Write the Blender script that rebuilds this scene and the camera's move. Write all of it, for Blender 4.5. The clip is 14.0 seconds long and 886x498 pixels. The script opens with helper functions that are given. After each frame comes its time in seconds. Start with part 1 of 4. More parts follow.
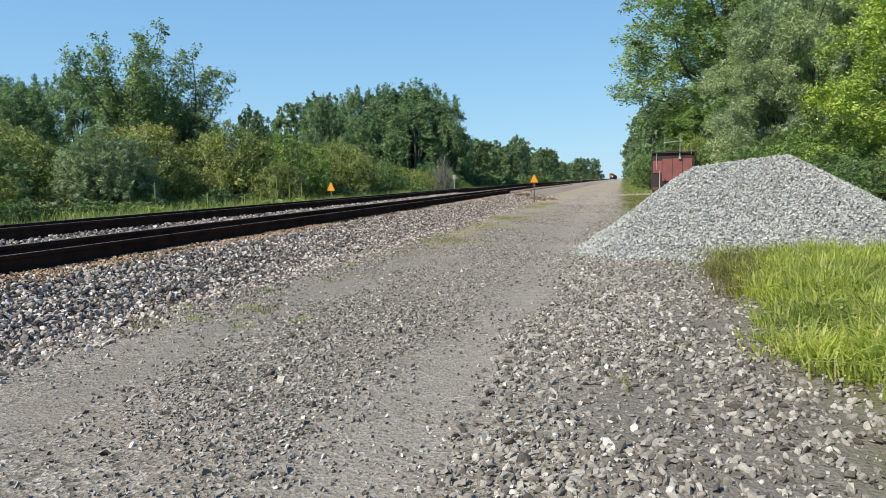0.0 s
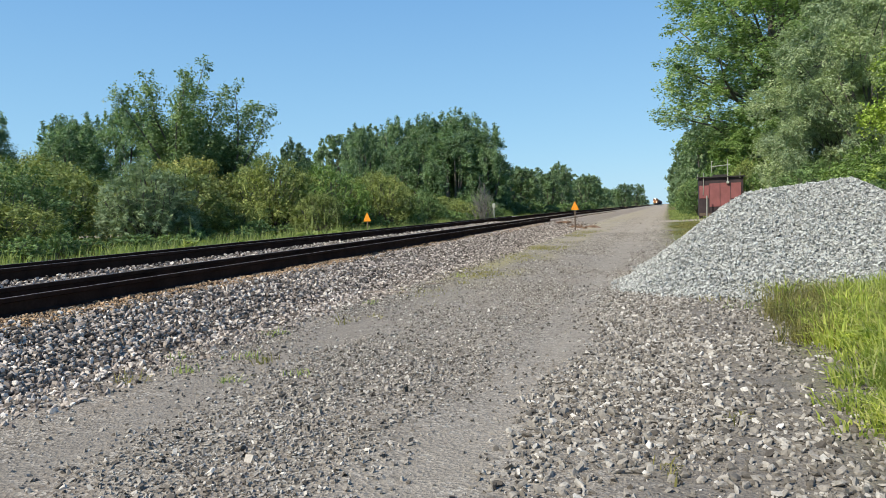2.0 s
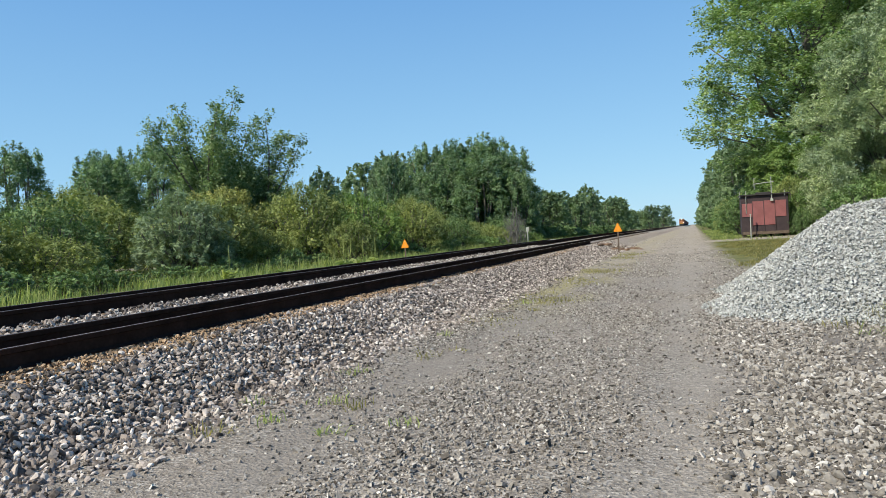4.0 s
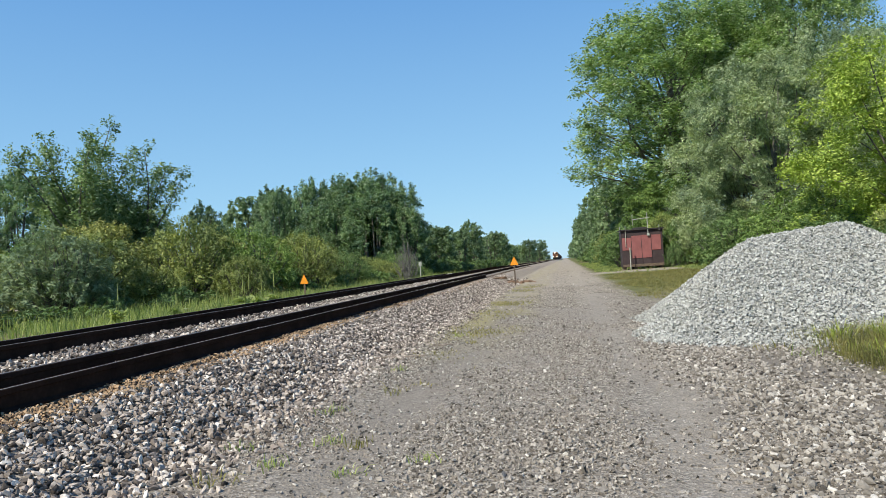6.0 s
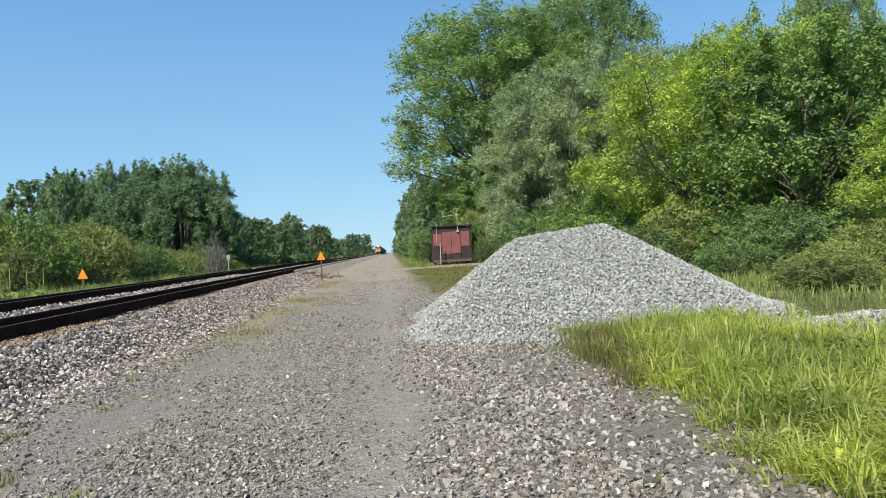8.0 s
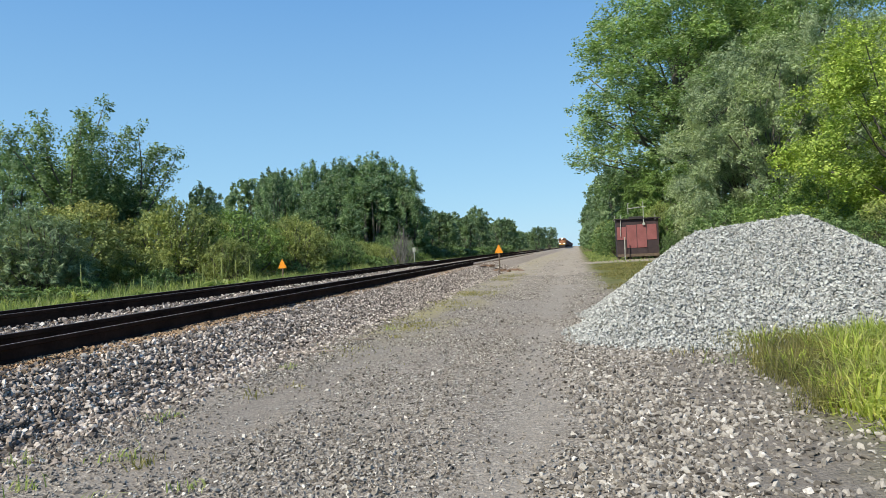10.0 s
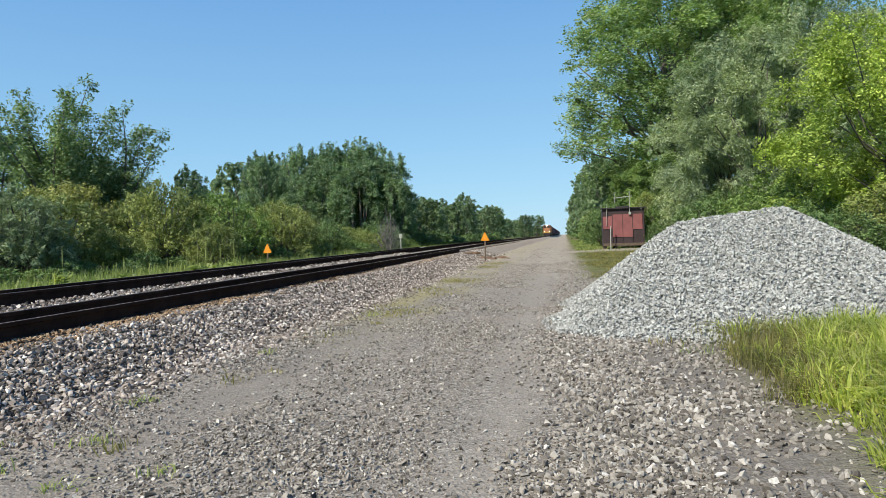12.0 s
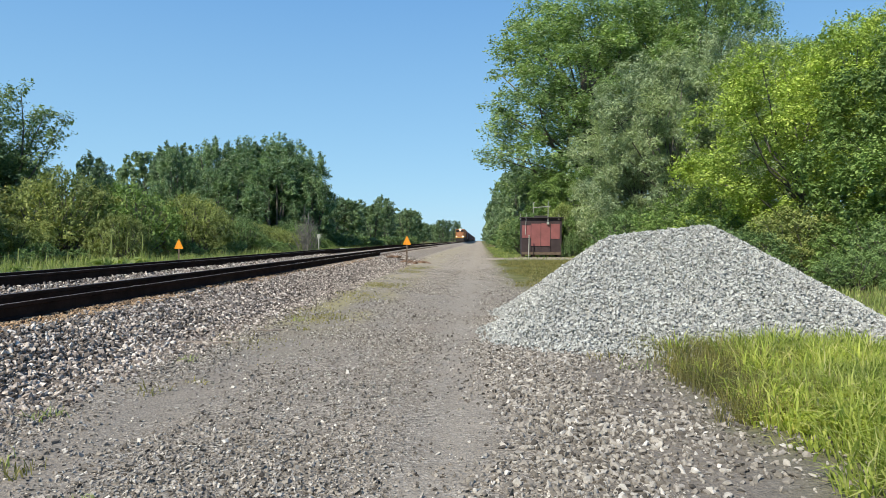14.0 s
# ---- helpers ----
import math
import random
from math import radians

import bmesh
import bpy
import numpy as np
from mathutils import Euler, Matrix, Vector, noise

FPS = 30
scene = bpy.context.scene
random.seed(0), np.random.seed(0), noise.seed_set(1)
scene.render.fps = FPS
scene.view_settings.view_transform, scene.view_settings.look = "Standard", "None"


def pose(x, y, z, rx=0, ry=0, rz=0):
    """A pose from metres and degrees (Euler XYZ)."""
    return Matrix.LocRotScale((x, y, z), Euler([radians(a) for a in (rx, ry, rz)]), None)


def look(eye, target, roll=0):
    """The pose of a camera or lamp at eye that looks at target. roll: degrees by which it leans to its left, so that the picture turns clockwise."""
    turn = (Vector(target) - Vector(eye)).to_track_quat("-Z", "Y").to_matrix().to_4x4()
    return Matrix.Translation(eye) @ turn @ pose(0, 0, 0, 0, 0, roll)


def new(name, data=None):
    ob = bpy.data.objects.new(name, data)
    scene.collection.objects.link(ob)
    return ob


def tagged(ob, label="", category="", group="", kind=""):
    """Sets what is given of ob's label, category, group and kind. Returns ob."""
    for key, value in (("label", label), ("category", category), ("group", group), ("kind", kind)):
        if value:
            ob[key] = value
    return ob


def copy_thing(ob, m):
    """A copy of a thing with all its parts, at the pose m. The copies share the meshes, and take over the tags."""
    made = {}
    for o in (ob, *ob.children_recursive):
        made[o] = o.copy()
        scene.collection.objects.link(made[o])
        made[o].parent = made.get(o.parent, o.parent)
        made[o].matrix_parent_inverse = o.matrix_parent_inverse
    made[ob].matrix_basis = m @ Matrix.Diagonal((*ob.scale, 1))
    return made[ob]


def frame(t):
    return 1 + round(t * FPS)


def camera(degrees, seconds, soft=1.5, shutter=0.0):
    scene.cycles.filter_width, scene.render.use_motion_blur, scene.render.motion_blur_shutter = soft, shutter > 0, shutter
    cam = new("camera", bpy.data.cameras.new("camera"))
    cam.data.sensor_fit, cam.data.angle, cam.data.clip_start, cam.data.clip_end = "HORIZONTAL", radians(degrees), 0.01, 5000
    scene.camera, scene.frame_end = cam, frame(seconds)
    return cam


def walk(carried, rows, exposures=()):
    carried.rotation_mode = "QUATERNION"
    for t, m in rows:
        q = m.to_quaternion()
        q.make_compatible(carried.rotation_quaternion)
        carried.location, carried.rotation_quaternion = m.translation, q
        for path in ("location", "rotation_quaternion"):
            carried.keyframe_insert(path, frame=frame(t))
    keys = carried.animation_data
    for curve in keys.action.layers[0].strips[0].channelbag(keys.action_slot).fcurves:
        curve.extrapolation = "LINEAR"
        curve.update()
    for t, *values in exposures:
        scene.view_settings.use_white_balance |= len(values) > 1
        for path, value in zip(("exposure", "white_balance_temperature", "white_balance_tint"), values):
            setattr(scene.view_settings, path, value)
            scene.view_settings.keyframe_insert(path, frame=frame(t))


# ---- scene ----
# ---- camera and its walk ----
cam = camera(66.2, 14.0, soft=0.55)
PATH = [
    (0, (6.711, 0.000, 1.259), (4.196, 9.624, 0.231), -1.02),
    (0.5, (6.780, 0.216, 1.295), (4.031, 9.818, 0.818), 0.96),
    (1, (6.674, 0.447, 1.309), (4.729, 10.249, 0.934), -1.84),
    (1.5, (6.662, 0.645, 1.274), (3.544, 10.123, 0.616), -2.25),
    (2, (6.733, 0.820, 1.291), (3.613, 10.302, 0.692), -1.85),
    (2.5, (6.574, 0.940, 1.281), (4.251, 10.648, 0.683), -1.85),
    (3, (6.395, 1.111, 1.277), (4.820, 10.964, 0.617), -1.64),
    (3.5, (6.123, 1.341, 1.282), (3.432, 10.971, 1.165), -1.71),
    (3.7, (6.000, 1.362, 1.265), (2.498, 10.726, 1.055), -2.83),
    (5.8, (4.889, 1.046, 1.318), (2.931, 10.852, 1.421), -5.28),
    (6, (4.913, 1.076, 1.309), (3.169, 10.920, 1.519), -3.67),
    (6.5, (5.129, 1.203, 1.330), (3.813, 11.088, 2.068), -1.94),
    (7, (5.316, 1.324, 1.324), (4.711, 11.279, 2.048), -2.55),
    (7.5, (5.582, 1.519, 1.314), (7.408, 11.350, 1.405), -3.29),
    (8, (5.780, 1.545, 1.309), (6.567, 11.514, 1.280), -3.01),
    (8.5, (5.814, 1.766, 1.309), (4.616, 11.694, 1.204), -1.82),
    (9, (5.890, 1.958, 1.317), (4.383, 11.844, 1.303), -1.47),
    (9.2, (5.954, 2.033, 1.304), (4.272, 11.890, 1.323), -1.38),
    (11.3, (6.251, 2.054, 1.294), (4.247, 11.851, 1.176), -3.10),
    (11.5, (6.251, 2.076, 1.296), (4.329, 11.889, 1.154), -2.87),
    (12, (6.220, 2.075, 1.298), (4.468, 11.919, 1.102), -1.85),
    (12.5, (6.103, 2.118, 1.295), (4.546, 11.993, 1.060), -1.04),
    (13, (5.949, 2.134, 1.306), (4.798, 12.064, 1.059), -0.72),
    (13.5, (5.953, 2.238, 1.329), (5.329, 12.217, 1.133), -0.62),
    (14, (5.906, 2.316, 1.344), (5.383, 12.301, 1.177), 0.45),
]
walk(cam, [(t, look(eye, aim, roll)) for t, eye, aim, roll in PATH], exposures=[(0.0, 0.27), (14.0, 0.27)])

# ---- light ----
SUN_EL, SUN_AZ = 45.0, -143.0          # degrees; azimuth clockwise from the way along the track (+y)
world = bpy.data.worlds.new("sky")
scene.world = world
world.use_nodes = True
wn = world.node_tree.nodes
sky = wn.new("ShaderNodeTexSky")
sky.sky_type, sky.sun_disc = "NISHITA", False
sky.sun_elevation, sky.sun_rotation = radians(SUN_EL), radians(SUN_AZ)
sky.air_density, sky.dust_density, sky.ozone_density = 1.0, 0.1, 1.5
wn["Background"].inputs["Strength"].default_value = 0.13
# a clear summer sky: pale blue low down, deeper overhead
way_up = wn.new("ShaderNodeSeparateXYZ")
world.node_tree.links.new(wn.new("ShaderNodeTexCoord").outputs["Generated"], way_up.inputs[0])
height = wn.new("ShaderNodeValToRGB")
height.color_ramp.elements.new(0.9)
for element, (place, colour) in zip(height.color_ramp.elements, ((0.0, (2.25, 4.3, 5.9, 1)), (0.5, (0.5, 1.85, 4.6, 1)), (0.9, (0.25, 0.85, 2.3, 1)))):
    element.position, element.color = place, colour
world.node_tree.links.new(way_up.outputs[2], height.inputs[0])
clear = wn.new("ShaderNodeMix")
clear.data_type = "RGBA"
clear.inputs[0].default_value = 0.85
world.node_tree.links.new(sky.outputs[0], clear.inputs[6])
world.node_tree.links.new(height.outputs[0], clear.inputs[7])
world.node_tree.links.new(clear.outputs[2], wn["Background"].inputs["Color"])
sun = new("sun", bpy.data.lights.new("sun", "SUN"))
sun.data.energy, sun.data.angle, sun.data.color = 4.8, radians(0.53), (1.0, 0.935, 0.79)
sun_dir = Vector((math.sin(radians(SUN_AZ)) * math.cos(radians(SUN_EL)), math.cos(radians(SUN_AZ)) * math.cos(radians(SUN_EL)), math.sin(radians(SUN_EL))))
sun.matrix_basis = look(sun_dir * 100, (0, 0, 0))

# ---- materials ----


class Nodes:
    """Short hand for building a node material."""

    def __init__(self, name, rough=0.9, metal=0.0, spec=0.3):
        self.mat = bpy.data.materials.new(name)
        self.mat.use_nodes = True
        self.tree = self.mat.node_tree
        self.bsdf = self.tree.nodes["Principled BSDF"]
        self.bsdf.inputs["Roughness"].default_value = rough
        self.bsdf.inputs["Metallic"].default_value = metal
        self.bsdf.inputs["Specular IOR Level"].default_value = spec

    def add(self, kind, **values):
        node = self.tree.nodes.new(kind)
        for key, value in values.items():
            node.inputs[key].default_value = value
        return node

    def link(self, a, b):
        self.tree.links.new(a, b)

    def where(self):
        return self.add("ShaderNodeNewGeometry").outputs["Position"]

    def own(self):
        return self.add("ShaderNodeTexCoord").outputs["Object"]

    def noise(self, scale, detail=4.0, vec=None, rough=0.55):
        node = self.add("ShaderNodeTexNoise", Scale=scale, Detail=detail, Roughness=rough)
        self.link(vec or self.where(), node.inputs["Vector"])
        return node.outputs["Fac"]

    def cells(self, scale, vec=None, feature="F1", out="Distance"):
        node = self.add("ShaderNodeTexVoronoi", Scale=scale)
        node.feature = feature
        self.link(vec or self.where(), node.inputs["Vector"])
        return node.outputs[out]

    def ramp(self, fac, *stops):
        node = self.add("ShaderNodeValToRGB")
        while len(node.color_ramp.elements) < len(stops):
            node.color_ramp.elements.new(0.5)
        for element, (place, colour) in zip(node.color_ramp.elements, stops):
            element.position, element.color = place, (*colour, 1) if len(colour) == 3 else colour
        self.link(fac, node.inputs[0])
        return node.outputs[0]

    def span(self, value, a, b, lo=0.0, hi=1.0):
        node = self.add("ShaderNodeMapRange")
        for key, v in zip((1, 2, 3, 4), (a, b, lo, hi)):
            node.inputs[key].default_value = v
        node.interpolation_type = "SMOOTHSTEP"
        self.link(value, node.inputs[0])
        return node.outputs[0]

    def math(self, op, a, b=0.0):
        node = self.add("ShaderNodeMath")
        node.operation = op
        for socket, v in zip(node.inputs, (a, b)):
            if isinstance(v, (int, float)):
                socket.default_value = v
            else:
                self.link(v, socket)
        return node.outputs[0]

    def mix(self, fac, a, b, blend="MIX"):
        node = self.add("ShaderNodeMix")
        node.data_type, node.blend_type = "RGBA", blend
        for socket, v in ((node.inputs[0], fac), (node.inputs[6], a), (node.inputs[7], b)):
            if isinstance(v, (int, float)):
                socket.default_value = v
            elif isinstance(v, tuple):
                socket.default_value = (*v, 1)
            else:
                self.link(v, socket)
        return node.outputs[2]

    def xyz(self):
        node = self.add("ShaderNodeSeparateXYZ")
        self.link(self.where(), node.inputs[0])
        return node.outputs

    def island(self):
        return self.add("ShaderNodeNewGeometry").outputs["Random Per Island"]

    def colour(self, socket):
        self.link(socket, self.bsdf.inputs["Base Color"])

    def bump(self, height, strength=0.5, distance=0.02):
        node = self.add("ShaderNodeBump", Strength=strength, Distance=distance)
        self.link(height, node.inputs["Height"])
        self.link(node.outputs[0], self.bsdf.inputs["Normal"])


def stone_mat(name, *stops, grain=60.0):
    n = Nodes(name, 0.92, 0, 0.2)
    base = n.ramp(n.island(), *stops)
    speck = n.ramp(n.noise(grain, 3), (0.3, (0.72, 0.72, 0.72)), (0.7, (1.12, 1.1, 1.08)))
    n.colour(n.mix(1.0, base, speck, "MULTIPLY"))
    n.bump(n.noise(grain * 1.5, 3), 0.35, 0.004)
    return n.mat


def leaf_mat(name, *stops, thin=0.35, patch=0.35, rough=0.6, spec=0.25):
    """Leaves: colour by the leaf and by broad patches of the crown, with light through them."""
    n = Nodes(name, rough, 0, spec)
    base = n.ramp(n.island(), *stops)
    broad = n.ramp(n.noise(patch, 2), (0.35, (0.62, 0.67, 0.67)), (0.65, (1.04, 1.03, 0.92)))
    col = n.mix(1.0, base, broad, "MULTIPLY")
    n.colour(col)
    through_leaf = n.add("ShaderNodeBsdfTranslucent")
    n.link(n.mix(1.0, col, (1.1, 1.15, 0.7), "MULTIPLY"), through_leaf.inputs["Color"])
    blend = n.add("ShaderNodeMixShader")
    blend.inputs[0].default_value = thin
    n.link(n.bsdf.outputs[0], blend.inputs[1])
    n.link(through_leaf.outputs[0], blend.inputs[2])
    n.link(blend.outputs[0], n.tree.nodes["Material Output"].inputs["Surface"])
    return n.mat


def plain_mat(name, rgb, rough=0.7, metal=0.0, spread=0.25, scale=6.0, grain=40.0, spec=0.4):
    """Paint, metal or wood with blotches and grain."""
    n = Nodes(name, rough, metal, spec)
    dark, light = tuple(c * (1 - spread) for c in rgb), tuple(min(1, c * (1 + spread)) for c in rgb)
    vec = n.own()
    col = n.ramp(n.noise(scale, 5, vec), (0.3, dark), (0.7, light))
    fine = n.ramp(n.noise(grain, 3, vec), (0.3, (0.82, 0.82, 0.82)), (0.7, (1.1, 1.1, 1.1)))
    n.colour(n.mix(1.0, col, fine, "MULTIPLY"))
    n.bump(n.noise(grain, 4, vec), 0.2, 0.004)
    return n.mat


def ground_mat():
    """Dusty gravel lane with finer and coarser bands, passing into earth and thin grass at both sides."""
    n = Nodes("lane_and_verge", 0.95, 0, 0.15)
    x, y, z = n.xyz()
    wob = n.math("MULTIPLY", n.math("SUBTRACT", n.noise(0.45, 4), 0.5), 1.3)
    xw = n.math("ADD", x, wob)
    # fine dust with chips of stone
    dust = n.ramp(n.noise(1.3, 6), (0.25, (0.22, 0.193, 0.161)), (0.75, (0.33, 0.292, 0.247)))
    chips = n.cells(42.0, out="Color")
    sep = n.add("ShaderNodeSeparateColor")
    n.link(chips, sep.inputs[0])
    chip_col = n.ramp(sep.outputs[0], (0.0, (0.085, 0.075, 0.064)), (0.3, (0.2, 0.18, 0.155)), (0.75, (0.31, 0.282, 0.244)), (1.0, (0.46, 0.43, 0.385)))
    coarse = n.span(n.noise(2.6, 5), 0.44, 0.62)
    lane = n.mix(n.math("ADD", n.math("MULTIPLY", coarse, 0.45), 0.5), dust, chip_col)
    fine = n.add("ShaderNodeSeparateColor")
    n.link(n.cells(95.0, out="Color"), fine.inputs[0])
    lane = n.mix(0.8, lane, n.ramp(fine.outputs[1], (0.0, (0.5, 0.5, 0.5)), (0.5, (0.98, 0.97, 0.95)), (1.0, (1.5, 1.47, 1.43))), "MULTIPLY")
    warm = n.span(n.noise(0.5, 3), 0.5, 0.75)
    lane = n.mix(n.math("MULTIPLY", warm, 0.4), lane, (0.31, 0.25, 0.2))
    # tan, thinly grown strip between lane and bank
    strip = n.math("SUBTRACT", 1.0, n.span(n.math("ABSOLUTE", n.math("SUBTRACT", xw, 3.1)), 0.35, 1.3))
    strip = n.math("MULTIPLY", n.math("MULTIPLY", strip, n.span(y, 9.0, 15.0)), n.span(n.noise(0.9, 4), 0.34, 0.56))
    lane = n.mix(n.math("MULTIPLY", strip, 0.8), lane, (0.31, 0.275, 0.13))
    # worn wheel tracks, paler and finer
    track = n.math("SUBTRACT", 1.0, n.span(n.math("ABSOLUTE", n.math("SUBTRACT", xw, 5.62)), 0.05, 0.5))
    track_l = n.math("SUBTRACT", 1.0, n.span(n.math("ABSOLUTE", n.math("SUBTRACT", xw, 3.4)), 0.05, 0.5))
    both = n.math("MULTIPLY", track, 0.65)
    lane = n.mix(n.math("MULTIPLY", track_l, 0.6), lane, n.mix(n.noise(7.0, 5), (0.19, 0.17, 0.146), (0.29, 0.26, 0.224)))
    lane = n.mix(n.math("MULTIPLY", both, 0.8), lane, n.mix(n.noise(7.0, 5), (0.26, 0.233, 0.199), (0.365, 0.328, 0.28)))
    # the lane turns paler and more tan with distance
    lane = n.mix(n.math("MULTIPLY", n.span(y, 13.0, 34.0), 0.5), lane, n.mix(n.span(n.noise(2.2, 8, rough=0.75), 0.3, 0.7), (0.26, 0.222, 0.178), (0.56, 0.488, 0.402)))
    # silt along the right side, darkened to paint the shade between the coarse stones
    silt_shade = n.math("MULTIPLY", n.span(xw, 6.2, 6.7), n.span(y, 14.0, 12.0))
    lane = n.mix(n.math("MULTIPLY", silt_shade, 0.7), lane, n.mix(n.noise(18.0, 4), (0.11, 0.098, 0.084), (0.23, 0.208, 0.18)))
    # earth and grass
    earth = n.ramp(n.noise(3.0, 5), (0.3, (0.085, 0.095, 0.032)), (0.55, (0.15, 0.155, 0.055)), (0.75, (0.23, 0.2, 0.1)))
    right = n.math("MULTIPLY", n.span(xw, 7.4, 8.6), n.span(y, 70.0, 50.0))
    left = n.span(n.math("MULTIPLY", xw, -1.0), 2.6, 4.2)
    far_edge = n.span(y, 16.0, 26.0)
    drift = n.math("MULTIPLY", n.math("MAXIMUM", n.math("SUBTRACT", y, 60.0), 0.0), 0.003)
    right_far = n.math("MULTIPLY", n.span(n.math("SUBTRACT", xw, drift), 6.3, 7.2), far_edge)
    # a band of loose gravel runs off the pile to the right
    band = n.math("MULTIPLY", n.span(n.math("ABSOLUTE", n.math("SUBTRACT", y, n.math("ADD", 9.4, n.math("MULTIPLY", wob, 0.3)))), 1.3, 0.7), n.span(x, 9.5, 10.5))
    apron = n.math("MULTIPLY", n.span(n.math("ABSOLUTE", n.math("SUBTRACT", n.math("ADD", y, n.math("MULTIPLY", wob, 1.5)), 46.2)), 2.6, 1.5), n.span(x, 13.0, 11.5))
    band = n.math("MAXIMUM", band, apron)
    green = n.math("MULTIPLY", n.math("MAXIMUM", n.math("MAXIMUM", right, right_far), left), n.math("SUBTRACT", 1.0, band))
    n.colour(n.mix(green, lane, earth))
    h = n.math("ADD", n.math("MULTIPLY", n.cells(42.0), 0.8), n.math("MULTIPLY", n.noise(120.0, 4), 0.5))
    n.bump(h, 0.85, 0.014)
    return n.mat


def ballast_mat():
    n = Nodes("track_ballast", 0.95, 0, 0.15)
    sep = n.add("ShaderNodeSeparateColor")
    n.link(n.cells(20.0, out="Color"), sep.inputs[0])
    col = n.ramp(sep.outputs[0], (0.0, (0.08, 0.07, 0.06)), (0.4, (0.25, 0.218, 0.187)), (0.8, (0.45, 0.4, 0.35)), (1.0, (0.68, 0.63, 0.56)))
    x, y, z = n.xyz()
    # rusty brown dust beside the rails and tie ends
    rust = n.math("SUBTRACT", 1.0, n.span(n.math("ABSOLUTE", n.math("SUBTRACT", x, 0.7)), 0.12, 0.42))
    rust = n.math("MULTIPLY", n.math("MULTIPLY", rust, n.span(n.noise(3.0, 4), 0.35, 0.6)), n.span(y, 42.0, 36.0))
    col = n.mix(n.math("MULTIPLY", n.span(y, 30.0, 46.0), 0.8), col, n.mix(n.noise(1.4, 5), (0.27, 0.222, 0.18), (0.46, 0.395, 0.325)))
    # rotten wood crumbled about the heap of broken ties
    rot = n.math("MULTIPLY", n.span(n.math("ABSOLUTE", n.math("SUBTRACT", y, 40.0)), 4.0, 1.0), n.span(n.noise(1.7, 4), 0.4, 0.55))
    col = n.mix(n.math("MULTIPLY", rot, n.math("MULTIPLY", n.span(x, 0.5, 0.9), 0.75)), col, (0.25, 0.15, 0.085))
    n.colour(n.mix(n.math("MULTIPLY", rust, 0.85), col, (0.4, 0.25, 0.13)))
    n.bump(n.cells(20.0), 0.9, 0.03)
    return n.mat


def packed_stone_mat():
    """Small limestone packed between the loose pieces of the heap, darkened to paint the gaps' shade."""
    n = Nodes("packed_limestone", 0.92, 0, 0.2)
    sep = n.add("ShaderNodeSeparateColor")
    n.link(n.cells(34.0, out="Color"), sep.inputs[0])
    n.colour(n.ramp(sep.outputs[0], (0.0, (0.15, 0.15, 0.14)), (0.5, (0.31, 0.313, 0.295)), (1.0, (0.5, 0.505, 0.475))))
    n.bump(n.cells(34.0), 0.9, 0.02)
    return n.mat


M = {}
M["ground"] = ground_mat()
M["ballast"] = ballast_mat()
M["ballast_stone"] = stone_mat("ballast_stone", (0.0, (0.065, 0.055, 0.048)), (0.33, (0.22, 0.187, 0.162)), (0.63, (0.4, 0.345, 0.302)), (0.87, (0.62, 0.55, 0.485)), (1.0, (0.85, 0.79, 0.71)))
M["lane_stone"] = stone_mat("lane_stone", (0.0, (0.09, 0.077, 0.064)), (0.22, (0.22, 0.196, 0.166)), (0.55, (0.335, 0.305, 0.267)), (0.87, (0.46, 0.425, 0.378)), (1.0, (0.72, 0.68, 0.61)))
M["pile_stone"] = stone_mat("crushed_limestone", (0.0, (0.34, 0.34, 0.32)), (0.35, (0.455, 0.46, 0.435)), (0.8, (0.54, 0.55, 0.52)), (1.0, (0.64, 0.65, 0.615)))
M["pile_core"] = packed_stone_mat()
M["coarse_stone"] = stone_mat("coarse_lane_stone", (0.0, (0.09, 0.079, 0.068)), (0.3, (0.23, 0.209, 0.18)), (0.7, (0.36, 0.332, 0.293)), (0.94, (0.47, 0.44, 0.392)), (1.0, (0.68, 0.65, 0.6)))
M["rusty_dust"] = plain_mat("rusty_dust", (0.42, 0.29, 0.175), 0.95, 0, 0.35, 5, 50)
M["rail"] = plain_mat("rusted_rail_steel", (0.034, 0.02, 0.015), 0.95, 0.0, 0.3, 3.0, 30, 0.06)
# paler steel that paints the bright line of light on the spare rails
M["rail_edge"] = plain_mat("sunlit_rail_steel", (0.3, 0.26, 0.23), 0.5, 0.2, 0.3, 3.0, 30)
M["rail_top"] = plain_mat("worn_rail_head", (0.1, 0.085, 0.075), 0.6, 0.2, 0.2, 3.0, 30)
M["tie"] = plain_mat("weathered_tie_wood", (0.13, 0.095, 0.07), 0.9, 0, 0.35, 4, 40)
M["old_wood"] = plain_mat("old_grey_wood", (0.24, 0.2, 0.165), 0.9, 0, 0.35, 6, 60)
M["broken_tie"] = plain_mat("broken_brown_wood", (0.2, 0.125, 0.08), 0.9, 0, 0.4, 6, 60)
M["red_paint"] = plain_mat("faded_red_paint", (0.25, 0.088, 0.086), 0.75, 0, 0.15, 1.6, 25)
M["shed_dark"] = plain_mat("dark_brown_shed", (0.045, 0.03, 0.032), 0.75, 0, 0.3, 2.0, 25)
M["roof"] = plain_mat("tar_roof", (0.04, 0.036, 0.036), 0.85, 0, 0.3, 4, 50)
M["pale_metal"] = plain_mat("dull_zinc", (0.42, 0.43, 0.38), 0.55, 0.3, 0.15, 5, 30)
M["orange"] = plain_mat("orange_sign_paint", (0.82, 0.29, 0.012), 0.5, 0, 0.06, 4, 20)
M["concrete"] = plain_mat("pale_concrete", (0.5, 0.49, 0.46), 0.9, 0, 0.15, 4, 30)
